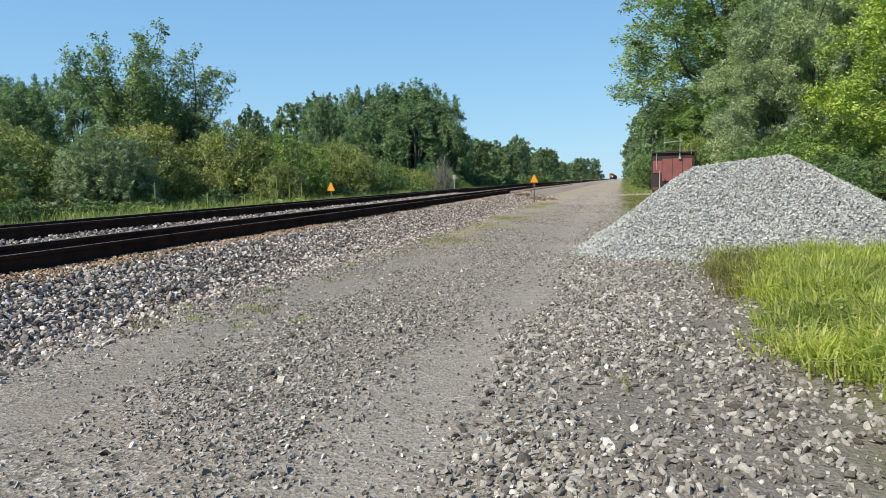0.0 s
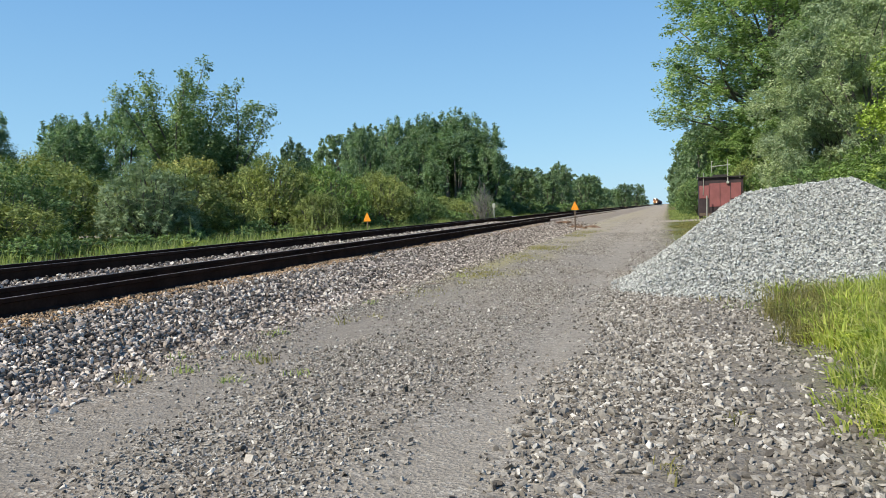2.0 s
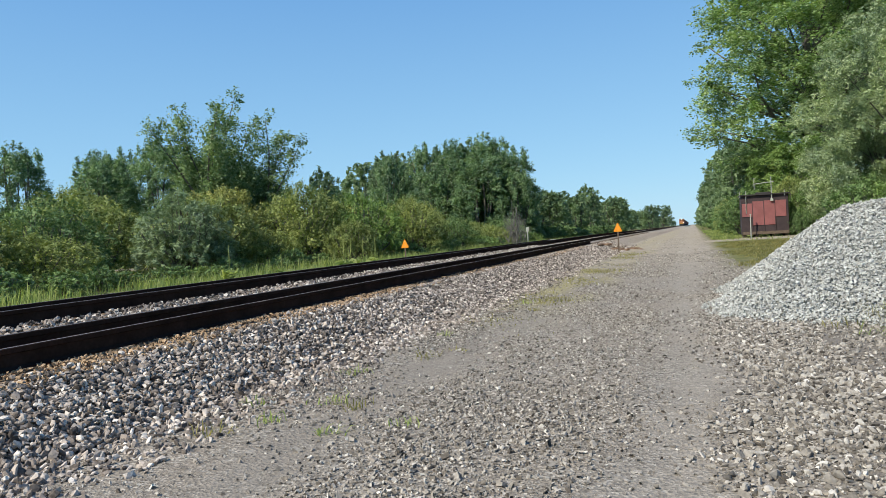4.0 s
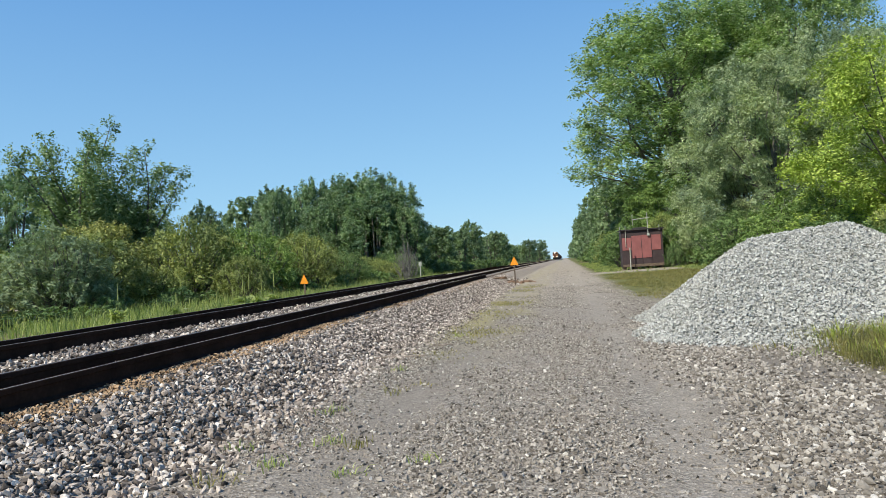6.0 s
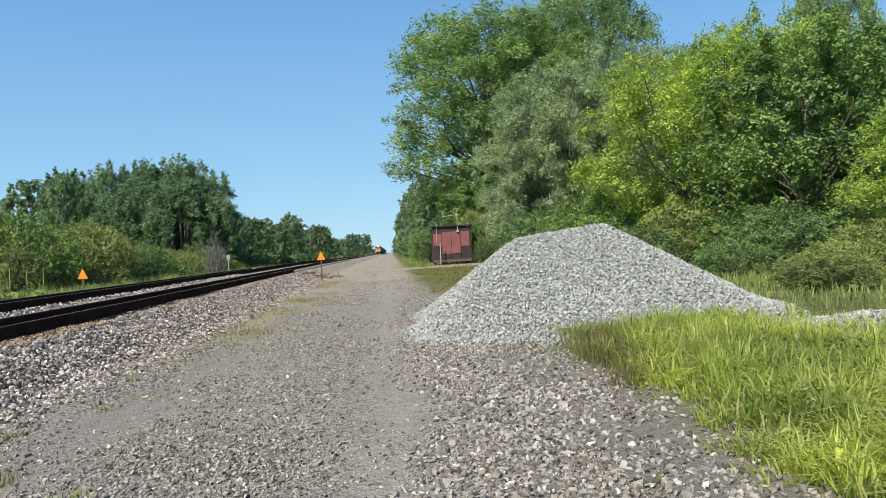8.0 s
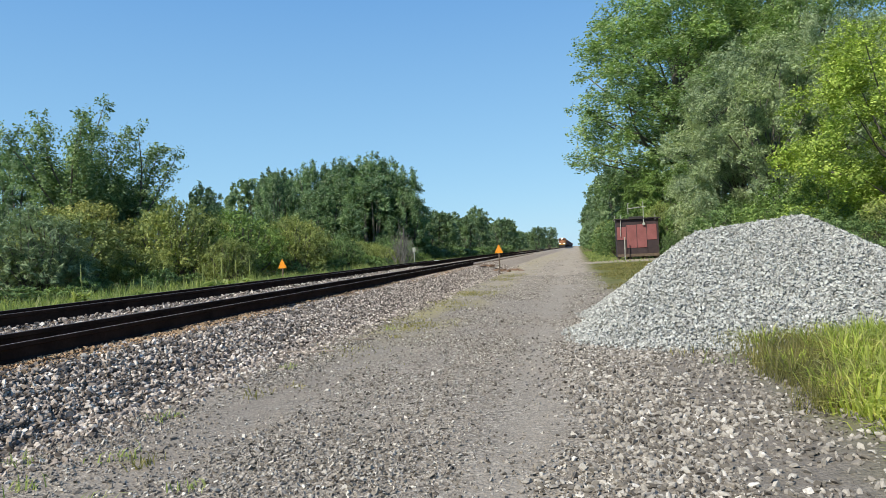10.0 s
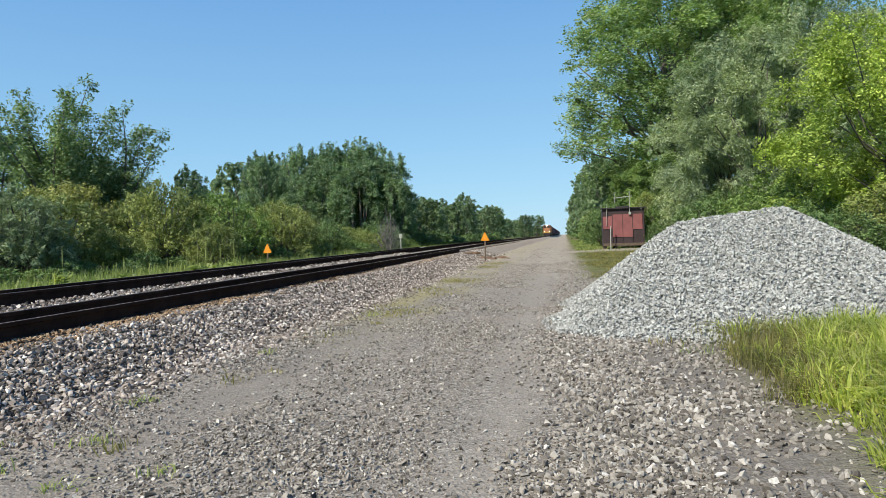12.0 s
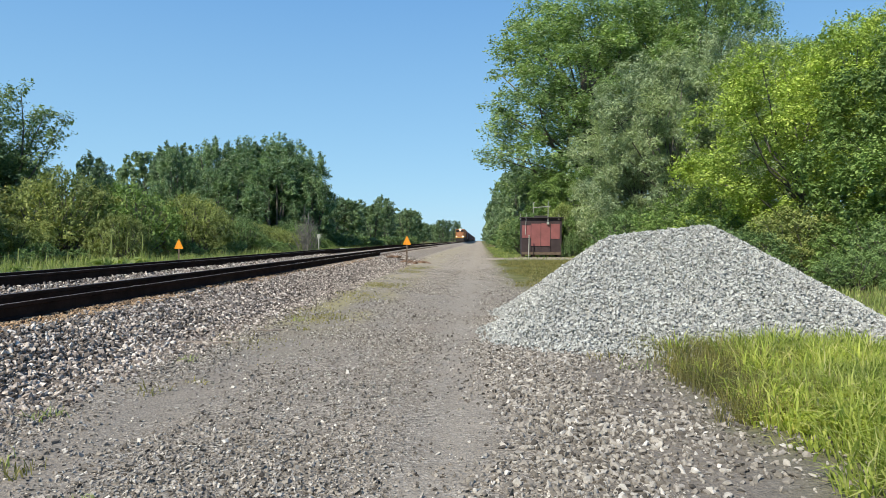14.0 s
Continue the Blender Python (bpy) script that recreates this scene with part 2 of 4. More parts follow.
M["bark"] = plain_mat("bark", (0.14, 0.125, 0.108), 0.95, 0, 0.4, 2.5, 14)
M["dead_bark"] = plain_mat("dead_grey_bark", (0.2, 0.19, 0.175), 0.95, 0, 0.3, 2.5, 14)
M["loco_orange"] = plain_mat("locomotive_orange_paint", (0.3, 0.125, 0.05), 0.5, 0, 0.12, 1.0, 10)
M["loco_dark"] = plain_mat("locomotive_dark_paint", (0.045, 0.04, 0.04), 0.6, 0, 0.25, 1.0, 10)
M["loco_yellow"] = plain_mat("locomotive_yellow_paint", (0.55, 0.3, 0.05), 0.5, 0, 0.1, 1.0, 10)
M["car_rust"] = plain_mat("rust_red_freight_paint", (0.2, 0.075, 0.05), 0.75, 0, 0.3, 0.8, 10)
M["car_grey"] = plain_mat("grey_freight_paint", (0.22, 0.23, 0.25), 0.7, 0, 0.25, 0.8, 10)
glass = Nodes("cab_glass", 0.1, 0, 0.5)
glass.bsdf.inputs["Base Color"].default_value = (0.02, 0.025, 0.03, 1)
M["glass"] = glass.mat
lamp = Nodes("headlight_glow")
lamp.bsdf.inputs["Emission Color"].default_value = (1.0, 0.93, 0.75, 1)
lamp.bsdf.inputs["Emission Strength"].default_value = 7.0
M["headlight"] = lamp.mat
M["leaf_poplar"] = leaf_mat("poplar_leaves", (0.0, (0.11, 0.195, 0.1)), (0.5, (0.22, 0.345, 0.175)), (0.86, (0.36, 0.48, 0.29)), (1.0, (0.58, 0.66, 0.52)))
M["leaf_airy"] = leaf_mat("airy_poplar_leaves", (0.0, (0.12, 0.2, 0.085)), (0.5, (0.22, 0.32, 0.14)), (0.88, (0.33, 0.43, 0.225)), (1.0, (0.5, 0.58, 0.4)))
M["leaf_cotton"] = leaf_mat("cottonwood_leaves", (0.0, (0.15, 0.24, 0.08)), (0.5, (0.3, 0.43, 0.16)), (0.86, (0.47, 0.585, 0.3)), (1.0, (0.7, 0.76, 0.58)), thin=0.45, rough=0.42, spec=0.5)
M["leaf_willow"] = leaf_mat("silvery_willow_leaves", (0.0, (0.24, 0.31, 0.18)), (0.5, (0.42, 0.5, 0.31)), (1.0, (0.61, 0.68, 0.48)), thin=0.4)
M["leaf_lime"] = leaf_mat("yellow_green_leaves", (0.0, (0.22, 0.33, 0.06)), (0.5, (0.44, 0.57, 0.105)), (1.0, (0.68, 0.76, 0.22)), thin=0.24)
M["leaf_green"] = leaf_mat("green_shrub_leaves", (0.0, (0.115, 0.19, 0.05)), (0.5, (0.215, 0.33, 0.09)), (1.0, (0.38, 0.5, 0.17)), thin=0.2)
M["leaf_bank"] = leaf_mat("mid_green_leaves", (0.0, (0.1, 0.175, 0.06)), (0.5, (0.18, 0.28, 0.105)), (1.0, (0.31, 0.42, 0.18)), thin=0.2)
M["leaf_olive"] = leaf_mat("olive_shrub_leaves", (0.0, (0.16, 0.205, 0.06)), (0.5, (0.29, 0.345, 0.11)), (1.0, (0.46, 0.49, 0.19)), thin=0.2)
M["leaf_gold"] = leaf_mat("yellowing_shrub_leaves", (0.0, (0.18, 0.2, 0.055)), (0.5, (0.32, 0.335, 0.1)), (1.0, (0.49, 0.475, 0.17)), thin=0.2)
M["leaf_pine"] = leaf_mat("grey_green_needles", (0.0, (0.17, 0.24, 0.14)), (0.5, (0.27, 0.35, 0.21)), (1.0, (0.38, 0.46, 0.29)), thin=0.25)
# the haze of distance is mixed into this leaf colour
M["leaf_far"] = leaf_mat("hazy_far_leaves", (0.0, (0.14, 0.215, 0.12)), (0.5, (0.225, 0.325, 0.185)), (1.0, (0.35, 0.44, 0.28)), patch=0.12)
M["grass"] = leaf_mat("yellow_green_grass", (0.0, (0.3, 0.36, 0.07)), (0.5, (0.55, 0.62, 0.14)), (0.82, (0.71, 0.72, 0.23)), (1.0, (0.76, 0.67, 0.37)), thin=0.5, patch=0.9)
M["grass_dry"] = leaf_mat("brownish_seed_grass", (0.0, (0.19, 0.18, 0.06)), (0.5, (0.32, 0.285, 0.105)), (1.0, (0.46, 0.39, 0.19)), thin=0.45, patch=1.5)
M["verge_grass"] = leaf_mat("verge_grass", (0.0, (0.2, 0.27, 0.085)), (0.5, (0.36, 0.44, 0.15)), (1.0, (0.56, 0.58, 0.28)), thin=0.5, patch=0.4)

# ---- mesh helpers ----
rng = np.random.default_rng(7)


def link_mesh(name, verts, loops, sizes, mat, parent=None, label="", smooth=False):
    """One mesh object out of flat arrays: places, the corners of all faces, and how many corners each face has."""
    me = bpy.data.meshes.new(name)
    verts, loops, sizes = np.asarray(verts, np.float32), np.asarray(loops, np.int32).ravel(), np.asarray(sizes, np.int32)
    me.vertices.add(len(verts))
    me.vertices.foreach_set("co", verts.ravel())
    me.loops.add(len(loops))
    me.loops.foreach_set("vertex_index", loops)
    me.polygons.add(len(sizes))
    me.polygons.foreach_set("loop_start", np.concatenate([[0], np.cumsum(sizes)[:-1]]).astype(np.int32))
    me.polygons.foreach_set("use_smooth", np.full(len(sizes), smooth))
    me.update(calc_edges=True)
    for one in (mat if isinstance(mat, (list, tuple)) else [mat]):
        me.materials.append(one)
    ob = new(name, me)
    ob.parent = parent
    return tagged(ob, label)


def part(name, bm, mat, parent=None, label="", smooth=False, bevel=0.0):
    """One bmesh as one mesh object, under a thing or on its own."""
    if bevel:
        bmesh.ops.bevel(bm, geom=list(bm.edges), offset=bevel, segments=1, affect="EDGES")
    bmesh.ops.recalc_face_normals(bm, faces=bm.faces)
    me = bpy.data.meshes.new(name)
    bm.to_mesh(me)
    bm.free()
    for p in me.polygons:
        p.use_smooth = smooth
    me.materials.append(mat)
    ob = new(name, me)
    ob.parent = parent
    return tagged(ob, label)


def box(bm, x0, x1, y0, y1, z0, z1):
    made = bmesh.ops.create_cube(bm, size=1.0, matrix=Matrix.LocRotScale(((x0 + x1) / 2, (y0 + y1) / 2, (z0 + z1) / 2), None, (x1 - x0, y1 - y0, z1 - z0)))
    return made["verts"]


def rod(bm, a, b, r0, r1=None, n=8):
    a, b = Vector(a), Vector(b)
    m = Matrix.Translation((a + b) / 2) @ (b - a).to_track_quat("Z", "Y").to_matrix().to_4x4()
    bmesh.ops.create_cone(bm, cap_ends=True, segments=n, radius1=r0, radius2=r0 if r1 is None else r1, depth=(b - a).length, matrix=m)


def empty(name, x, y, z, rz=0, label="", category="", group=""):
    ob = new(name)
    ob.matrix_basis = pose(x, y, z, 0, 0, rz)
    return tagged(ob, label, category, group)


def smooth_noise(x, y, scale, seed=0):
    """Cheap rolling noise in about -1..1, for arrays."""
    total = np.zeros(np.broadcast(x, y).shape)
    gen = np.random.default_rng(seed)
    for k in range(5):
        a, f, p = gen.uniform(0, 6.283), scale * gen.uniform(0.5, 2.0), gen.uniform(0, 6.283)
        total = total + np.sin((x * np.cos(a) + y * np.sin(a)) * f + p)
    return total / 3.0


def step(v, a, b):
    u = np.clip((np.asarray(v, float) - a) / (b - a), 0, 1)
    return u * u * (3 - 2 * u)


def fall(y):
    """The whole line dips slightly in the distance."""
    return 0.0036 * np.maximum(np.asarray(y, float) - 55, 0)


def ground_z(x, y):
    """Height of the lane and the verges."""
    x, y = np.asarray(x, float), np.asarray(y, float)
    z = 0.015 * (np.clip(x, 1.0, 12.0) - 6) + 0.012 * smooth_noise(x, y, 1.6, 3) + 0.006 * smooth_noise(x, y, 5.0, 4)
    z = z - 0.02 * np.exp(-((x - 5.62) / 0.3) ** 2) - 0.02 * np.exp(-((x - 3.4) / 0.35) ** 2)
    return z - 0.1 * step(-x, 3.0, 8.0) + 0.25 * step(x, 14, 30) - fall(y)


def bed_z(x, y):
    """Height of the ballast bed: a slightly canted crown with sloping shoulders."""
    x, y = np.asarray(x, float), np.asarray(y, float)
    top = 0.375 - 0.065 * x
    edge = 0.95 + 0.12 * smooth_noise(y, y * 0, 0.7, 8)
    near = top - np.maximum(x - edge, 0) * 0.30
    far_ = top - np.maximum(-x - 2.55, 0) * 0.5
    heaped = 0.06 * step(-x, 0.06, 0.2) * (1 - step(-x, 1.3, 1.45)) + 0.105 * np.exp(-((x - 0.23) / 0.09) ** 2) * step(y, 0, 1)
    return np.minimum(near, far_) + heaped + 0.012 * smooth_noise(x, y, 6.0, 5) - fall(y)


# the pile: a short crest that rises to the right, a flared foot and a long skirt to the front
CREST_A, CREST_B, CREST_Z = (8.08, 13.47), (9.57, 13.54), (1.39, 1.53)


def pile_h(x, y):
    x, y = np.asarray(x, float), np.asarray(y, float)
    ax, ay, bx, by = *CREST_A, *CREST_B
    u = np.clip(((x - ax) * (bx - ax) + (y - ay) * (by - ay)) / ((bx - ax) ** 2 + (by - ay) ** 2), 0, 1)
    dx, dy = x - (ax + u * (bx - ax)), y - (ay + u * (by - ay))
    d, a = np.hypot(dx, dy) + 1e-9, np.arctan2(dy, dx)
    c, s = np.cos(a), np.sin(a)
    foot = np.sqrt((np.where(c < 0, 1.65, 2.41) * c) ** 2 + (np.where(s < 0, 3.26, 2.73) * s) ** 2)
    v = d / (foot * (1 + 0.02 * np.sin(5 * a + 1) + 0.015 * np.sin(11 * a)))
    slope = 1.0 - (np.sqrt(v * v + 0.0025) - 0.05)
    f = np.maximum(0.073 * np.log1p(np.exp(np.clip(slope / 0.073, -50, 50))) - 0.012, 0)
    run_off = 0.17 * np.exp(-((y - 9.25 - 0.15 * np.sin(x * 1.3)) / 0.55) ** 2) * step(x, 10.3, 11.6) * (1 - step(x, 14.6, 16.5))
    return np.maximum((CREST_Z[0] + (CREST_Z[1] - CREST_Z[0]) * u) * f, run_off) + 0.02 * smooth_noise(x, y, 4.0, 11) * np.clip(f * 4, 0, 1)


def grid_sheet(name, xs, ys, height, mat, parent=None, smooth=True):
    gx, gy = np.meshgrid(xs, ys)
    v = np.stack([gx, gy, height(gx, gy)], -1).reshape(-1, 3)
    nx, ny = len(xs), len(ys)
    i = (np.arange(ny - 1)[:, None] * nx + np.arange(nx - 1)).ravel()
    return link_mesh(name, v, np.stack([i, i + 1, i + nx + 1, i + nx], 1), np.full(len(i), 4), mat, parent, smooth=smooth)


ICO = np.array([(0, 0, -1), (.7236, -.5257, -.4472), (-.2764, -.8507, -.4472), (-.8944, 0, -.4472), (-.2764, .8507, -.4472), (.7236, .5257, -.4472),
                (.2764, -.8507, .4472), (-.7236, -.5257, .4472), (-.7236, .5257, .4472), (.2764, .8507, .4472), (.8944, 0, .4472), (0, 0, 1)])
ICO_F = np.array([(0, 1, 2), (1, 0, 5), (0, 2, 3), (0, 3, 4), (0, 4, 5), (1, 5, 10), (2, 1, 6), (3, 2, 7), (4, 3, 8), (5, 4, 9),
                  (1, 10, 6), (2, 6, 7), (3, 7, 8), (4, 8, 9), (5, 9, 10), (6, 10, 11), (7, 6, 11), (8, 7, 11), (9, 8, 11), (10, 9, 11)])
CHIP = np.array([(-1, -1, -1), (1, -1, -1), (1, 1, -1), (-1, 1, -1), (-1, -1, 1), (1, -1, 1), (1, 1, 1), (-1, 1, 1)], float) * 0.62
CHIP_F = np.array([(4, 5, 6), (4, 6, 7), (0, 1, 5), (0, 5, 4), (1, 2, 6), (1, 6, 5), (2, 3, 7), (2, 7, 6), (3, 0, 4), (3, 4, 7)])


def stones(name, xyz, size, mat, parent=None, label="", flat=0.6, chip=False):
    """Angular broken stones at the given places, half sunk, joined in one mesh."""
    count = len(xyz)
    base, faces = (CHIP, CHIP_F) if chip else (ICO, ICO_F)
    nv, nf = len(base), len(faces)
    v = (np.sign(base) * np.abs(base) ** 0.7)[None] * rng.uniform(0.62, 1.15, (count, nv, 1)) + rng.uniform(-0.2, 0.2, (count, nv, 3))
    v = v * np.stack([rng.uniform(0.75, 1.3, count), rng.uniform(0.5, 0.95, count), rng.uniform(*((0.3, 0.6) if flat < 0.5 else (0.35, 0.75)), count)], -1)[:, None]
    q = rng.normal(size=(count, 4)) * (0.35, 0.35, 0.35, 1) if flat < 0.5 else rng.normal(size=(count, 4))
    q /= np.linalg.norm(q, axis=1)[:, None]
    a, b, c, d = q.T
    m = np.stack([1 - 2 * (c * c + d * d), 2 * (b * c - a * d), 2 * (b * d + a * c), 2 * (b * c + a * d), 1 - 2 * (b * b + d * d), 2 * (c * d - a * b),
                  2 * (b * d - a * c), 2 * (c * d + a * b), 1 - 2 * (b * b + c * c)], -1).reshape(-1, 3, 3)
    turn = rng.uniform(0, 6.283, count)
    spin = np.zeros((count, 3, 3))
    spin[:, 0, 0], spin[:, 0, 1], spin[:, 1, 0], spin[:, 1, 1], spin[:, 2, 2] = np.cos(turn), -np.sin(turn), np.sin(turn), np.cos(turn), 1
    v = np.einsum("nij,nkj->nki", spin @ m, v) * (np.asarray(size) / 2)[:, None, None] + np.asarray(xyz)[:, None]
    faces = faces[None] + (np.arange(count) * nv)[:, None, None]
    return link_mesh(name, v.reshape(-1, 3), faces, np.full(count * nf, 3), mat, parent, label)


def blades(name, xy, height, mat, parent=None, lean=0.35, width=0.012, base=ground_z, label="", away=None):
    """Grass blades of two tapered segments that bend over."""
    count = len(xy)
    h = np.asarray(height)[:, None]
    turn, tip = rng.uniform(0, 6.283, count), rng.uniform(0.1, 1.0, count)[:, None] * lean
    if away is not None:
        turn = away + rng.normal(0, 0.7, count)
    out = np.stack([np.cos(turn), np.sin(turn), 0 * turn], -1)
    side = np.stack([-np.sin(turn), np.cos(turn), 0 * turn], -1) * (width * rng.uniform(0.6, 1.5, count))[:, None]
    root = np.column_stack([xy, base(xy[:, 0], xy[:, 1]) - 0.01])
    up = np.array([0, 0, 1.0])
    mid, top = root + up * h * 0.55 + out * h * tip * 0.35, root + up * h * (1 - 0.35 * tip) + out * h * tip
    v = np.stack([root - side, root + side, mid + side * 0.8, mid - side * 0.8, top], 1)
    base_i = (np.arange(count) * 5)[:, None]
    loops = np.concatenate([base_i + (0, 1, 2, 3), base_i + (3, 2, 4)], 1)
    return link_mesh(name, v.reshape(-1, 3), loops, np.tile([4, 3], count), mat, parent, label)

# ---- ground ----
xs = np.unique(np.concatenate([np.linspace(-3000, -200, 8), np.linspace(-200, -30, 12), np.linspace(-30, -5, 30), np.arange(-5, 16, 0.16), np.linspace(16, 40, 30), np.linspace(40, 200, 12), np.linspace(200, 3000, 8)]))
ys = np.unique(np.concatenate([np.linspace(-3000, -40, 10), np.linspace(-40, 0, 14), np.arange(0, 16, 0.16), np.linspace(16, 60, 90), np.linspace(60, 300, 50), np.linspace(300, 3000, 20)]))
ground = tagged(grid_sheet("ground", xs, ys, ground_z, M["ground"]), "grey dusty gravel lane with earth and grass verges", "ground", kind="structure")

bed_x = np.concatenate([np.linspace(-4.4, -2.6, 8), np.linspace(-2.4, 0.0, 10), np.linspace(0.06, 0.42, 7), np.linspace(0.5, 0.9, 4), np.linspace(1.05, 2.9, 14)])
bed_y = np.unique(np.concatenate([np.arange(-30, 0, 1.0), np.arange(0, 40, 0.25), np.linspace(40, 200, 120), np.linspace(200, 1500, 60)]))
bed = tagged(grid_sheet("ballast_bed", bed_x, bed_y, lambda x, y: bed_z(x, y) - 0.035, M["ballast"]), "bank of grey broken ballast under the track", "ballast", kind="structure")


def scatter(x0, x1, y0, y1, count, keep=None):
    p = np.column_stack([rng.uniform(x0, x1, count), rng.uniform(y0, y1, count)])
    return p if keep is None else p[rng.uniform(0, 1, count) < keep(p[:, 0], p[:, 1])]


# stones of the ballast bank, thinning out towards its toe
def bank_stones():
    near = scatter(0.68, 2.75, -1.5, 22, 58000, lambda x, y: step(y, -1.5, 2.4) * np.where(x < 2.1, step(x, 0.72, 0.98), np.clip((2.75 - x) / 0.65, 0, 1) * 0.6))
    mid = scatter(0.68, 2.5, 22, 46, 15000)
    inside = scatter(-1.42, -0.08, 4.5, 34, 11000)
    between = scatter(0.12, 0.36, 4, 38, 4200)
    p = np.vstack([near, mid, inside, between])
    z = np.maximum(bed_z(p[:, 0], p[:, 1]), ground_z(p[:, 0], p[:, 1]))
    size = (0.03 + 0.05 * rng.uniform(0, 1, len(p)) ** 1.3) * np.where(p[:, 1] > 22, 1.25, 1.0)
    place, close = np.column_stack([p, z + size * 0.2 - 0.035 * rng.uniform(0, 1, len(p)) ** 2]), (p[:, 1] < 11) & (p[:, 0] > 0.5)
    tagged(stones("far_ballast", place[~close], size[~close], M["ballast_stone"], bed, flat=0.3, chip=True), kind="stuff")
    return stones("ballast_stones", place[close], size[close], M["ballast_stone"], bed, flat=0.3)


tagged(bank_stones(), kind="stuff")


# loose stones on the lane: coarse along the right side, chips in the middle, few in the wheel tracks
def lane_stones():
    def coarse(x, y):
        edge = 6.15 + 0.2 * smooth_noise(x, y, 1.1, 21)
        return step(y, -1.6, 1.6) * step(x, edge - 0.25, edge + 0.3) * (1 - 0.6 * step(x, 7.3, 7.9)) * np.clip(0.7 + 0.45 * smooth_noise(x, y, 2.5, 22), 0.15, 1)
    a = scatter(5.7, 8.4, -1.6, 12.6, 50000, coarse)
    sa = 0.014 + 0.05 * rng.uniform(0, 1, len(a)) ** 1.6

    def chips(x, y):
        worn = np.maximum(np.exp(-((x - 5.62) / 0.42) ** 2), 0.85 * np.exp(-((x - 3.35) / 0.42) ** 2))
        return step(y, -1.5, 2.0) * np.clip(0.5 + 0.6 * smooth_noise(x, y, 1.7, 23), 0.1, 1) * (1 - 0.8 * worn) * (1 - 0.5 * np.exp(-((x - 3.1) / 0.7) ** 2) * step(y, 11, 16))
    b = scatter(2.1, 7.0, -1.5, 14, 205000, chips)
    sb = 0.009 + 0.03 * rng.uniform(0, 1, len(b)) ** 2.0 * np.where(rng.uniform(0, 1, len(b)) > 0.97, 1.9, 1)
    c = np.vstack([scatter(2.2, 7.0, 14, 32, 34000, chips), scatter(2.2, 6.8, 32, 60, 2500, lambda x, y: chips(x, y) * (1 - step(y, 45, 80)))])
    sc = (0.016 + 0.034 * rng.uniform(0, 1, len(c)) ** 1.5) * np.where(c[:, 1] > 32, 1.4, 1.0)
    d = scatter(10, 16, 8.0, 10.6, 2500)
    sd = rng.uniform(0.02, 0.05, len(d))
    coarse_z = np.column_stack([a, ground_z(a[:, 0], a[:, 1]) + sa * 0.16])
    tagged(stones("coarse_stones", coarse_z, sa, M["coarse_stone"], ground, flat=0.3), kind="stuff")
    p, size = np.vstack([b, c, d]), np.concatenate([sb, sc, sd])
    return stones("lane_stones", np.column_stack([p, ground_z(p[:, 0], p[:, 1]) + size * 0.17]), size, M["lane_stone"], ground, flat=0.3, chip=True)


tagged(lane_stones(), kind="stuff")

# ---- the pile ----
pile = empty("gravel_pile", 0, 0, 0, label="large heap of pale grey crushed limestone beside the lane", category="gravel pile")
px, py = np.linspace(4.4, 16.8, 120), np.linspace(7.6, 17.0, 94)
part_sheet = grid_sheet("mound", px, py, lambda x, y: np.where(pile_h(x, y) > 0.004, ground_z(x, y) + pile_h(x, y) - 0.055, -0.25), M["pile_core"], pile)


def pile_stones():
    p = scatter(5.4, 16.2, 8.2, 14.8, 112000, lambda x, y: np.where(pile_h(x, y) > 0.03, 1.0, np.where(pile_h(x, y) > 0.005, 0.35, 0)))
    z = ground_z(p[:, 0], p[:, 1]) + pile_h(p[:, 0], p[:, 1])
    size = 0.027 + 0.036 * rng.uniform(0, 1, len(p)) ** 1.5
    return stones("loose_gravel", np.column_stack([p, z + size * 0.22 - 0.045 * rng.uniform(0, 1, len(p)) ** 1.6]), size, M["pile_stone"], pile, chip=True)


tagged(pile_stones(), kind="stuff")


# ---- the track ----
RAIL = [(-.07, 0), (.07, 0), (.07, .012), (.012, .03), (.009, .13), (.036, .142), (.037, .178), (.03, .186), (-.03, .186), (-.037, .178), (-.036, .142), (-.009, .13), (-.012, .03), (-.07, .012)]


def rail(name, x, z, y0, y1, parent, worn, cant=0.0, label=""):
    bm = bmesh.new()
    cuts = [y0] + [y for y in np.arange(-20, 400, 6.0) if y0 < y < y1] + [y1]
    rings = []
    for y in cuts:
        wob = 0.006 * math.sin(y * 0.35) if not worn else 0.0
        rings.append([bm.verts.new((x + a + wob + cant * -b, y, z + b - float(fall(y)))) for a, b in RAIL])
    for r0, r1 in zip(rings, rings[1:]):
        for i in range(14):
            bm.faces.new((r0[i], r0[(i + 1) % 14], r1[(i + 1) % 14], r1[i]))
    bm.faces.new(rings[0])
    bm.faces.new(rings[-1])
    ob = part(name, bm, M["rail"], parent, label)
    if worn:
        ob.data.materials.append(M["rail_top"])
        for p in ob.data.polygons:
            if p.normal.z > 0.9 and p.center.z > z + 0.18:
                p.material_index = 1
    return ob


track = empty("railway_track", 0, 0, 0, label="straight railway track on wooden ties", category="railway track")
rail("running_rail", 0.0, 0.406, -30, 1500, track, True)
rail("running_rail", -1.507, 0.50, -30, 1500, track, True)
tie_bm = bmesh.new()
box(tie_bm, -1.32, 1.32, -0.115, 0.115, -0.16, 0.0)
tie = part("tie", tie_bm, M["tie"], track, bevel=0.012)
for k in range(190):
    t_ = tie if k == 0 else new("tie", tie.data)
    t_.parent = track
    t_.matrix_basis = pose(-0.75 + rng.uniform(-.03, .03), -8 + k * 0.53, 0.43 - float(fall(-8 + k * 0.53)), 0, 3.7, rng.uniform(-1, 1))
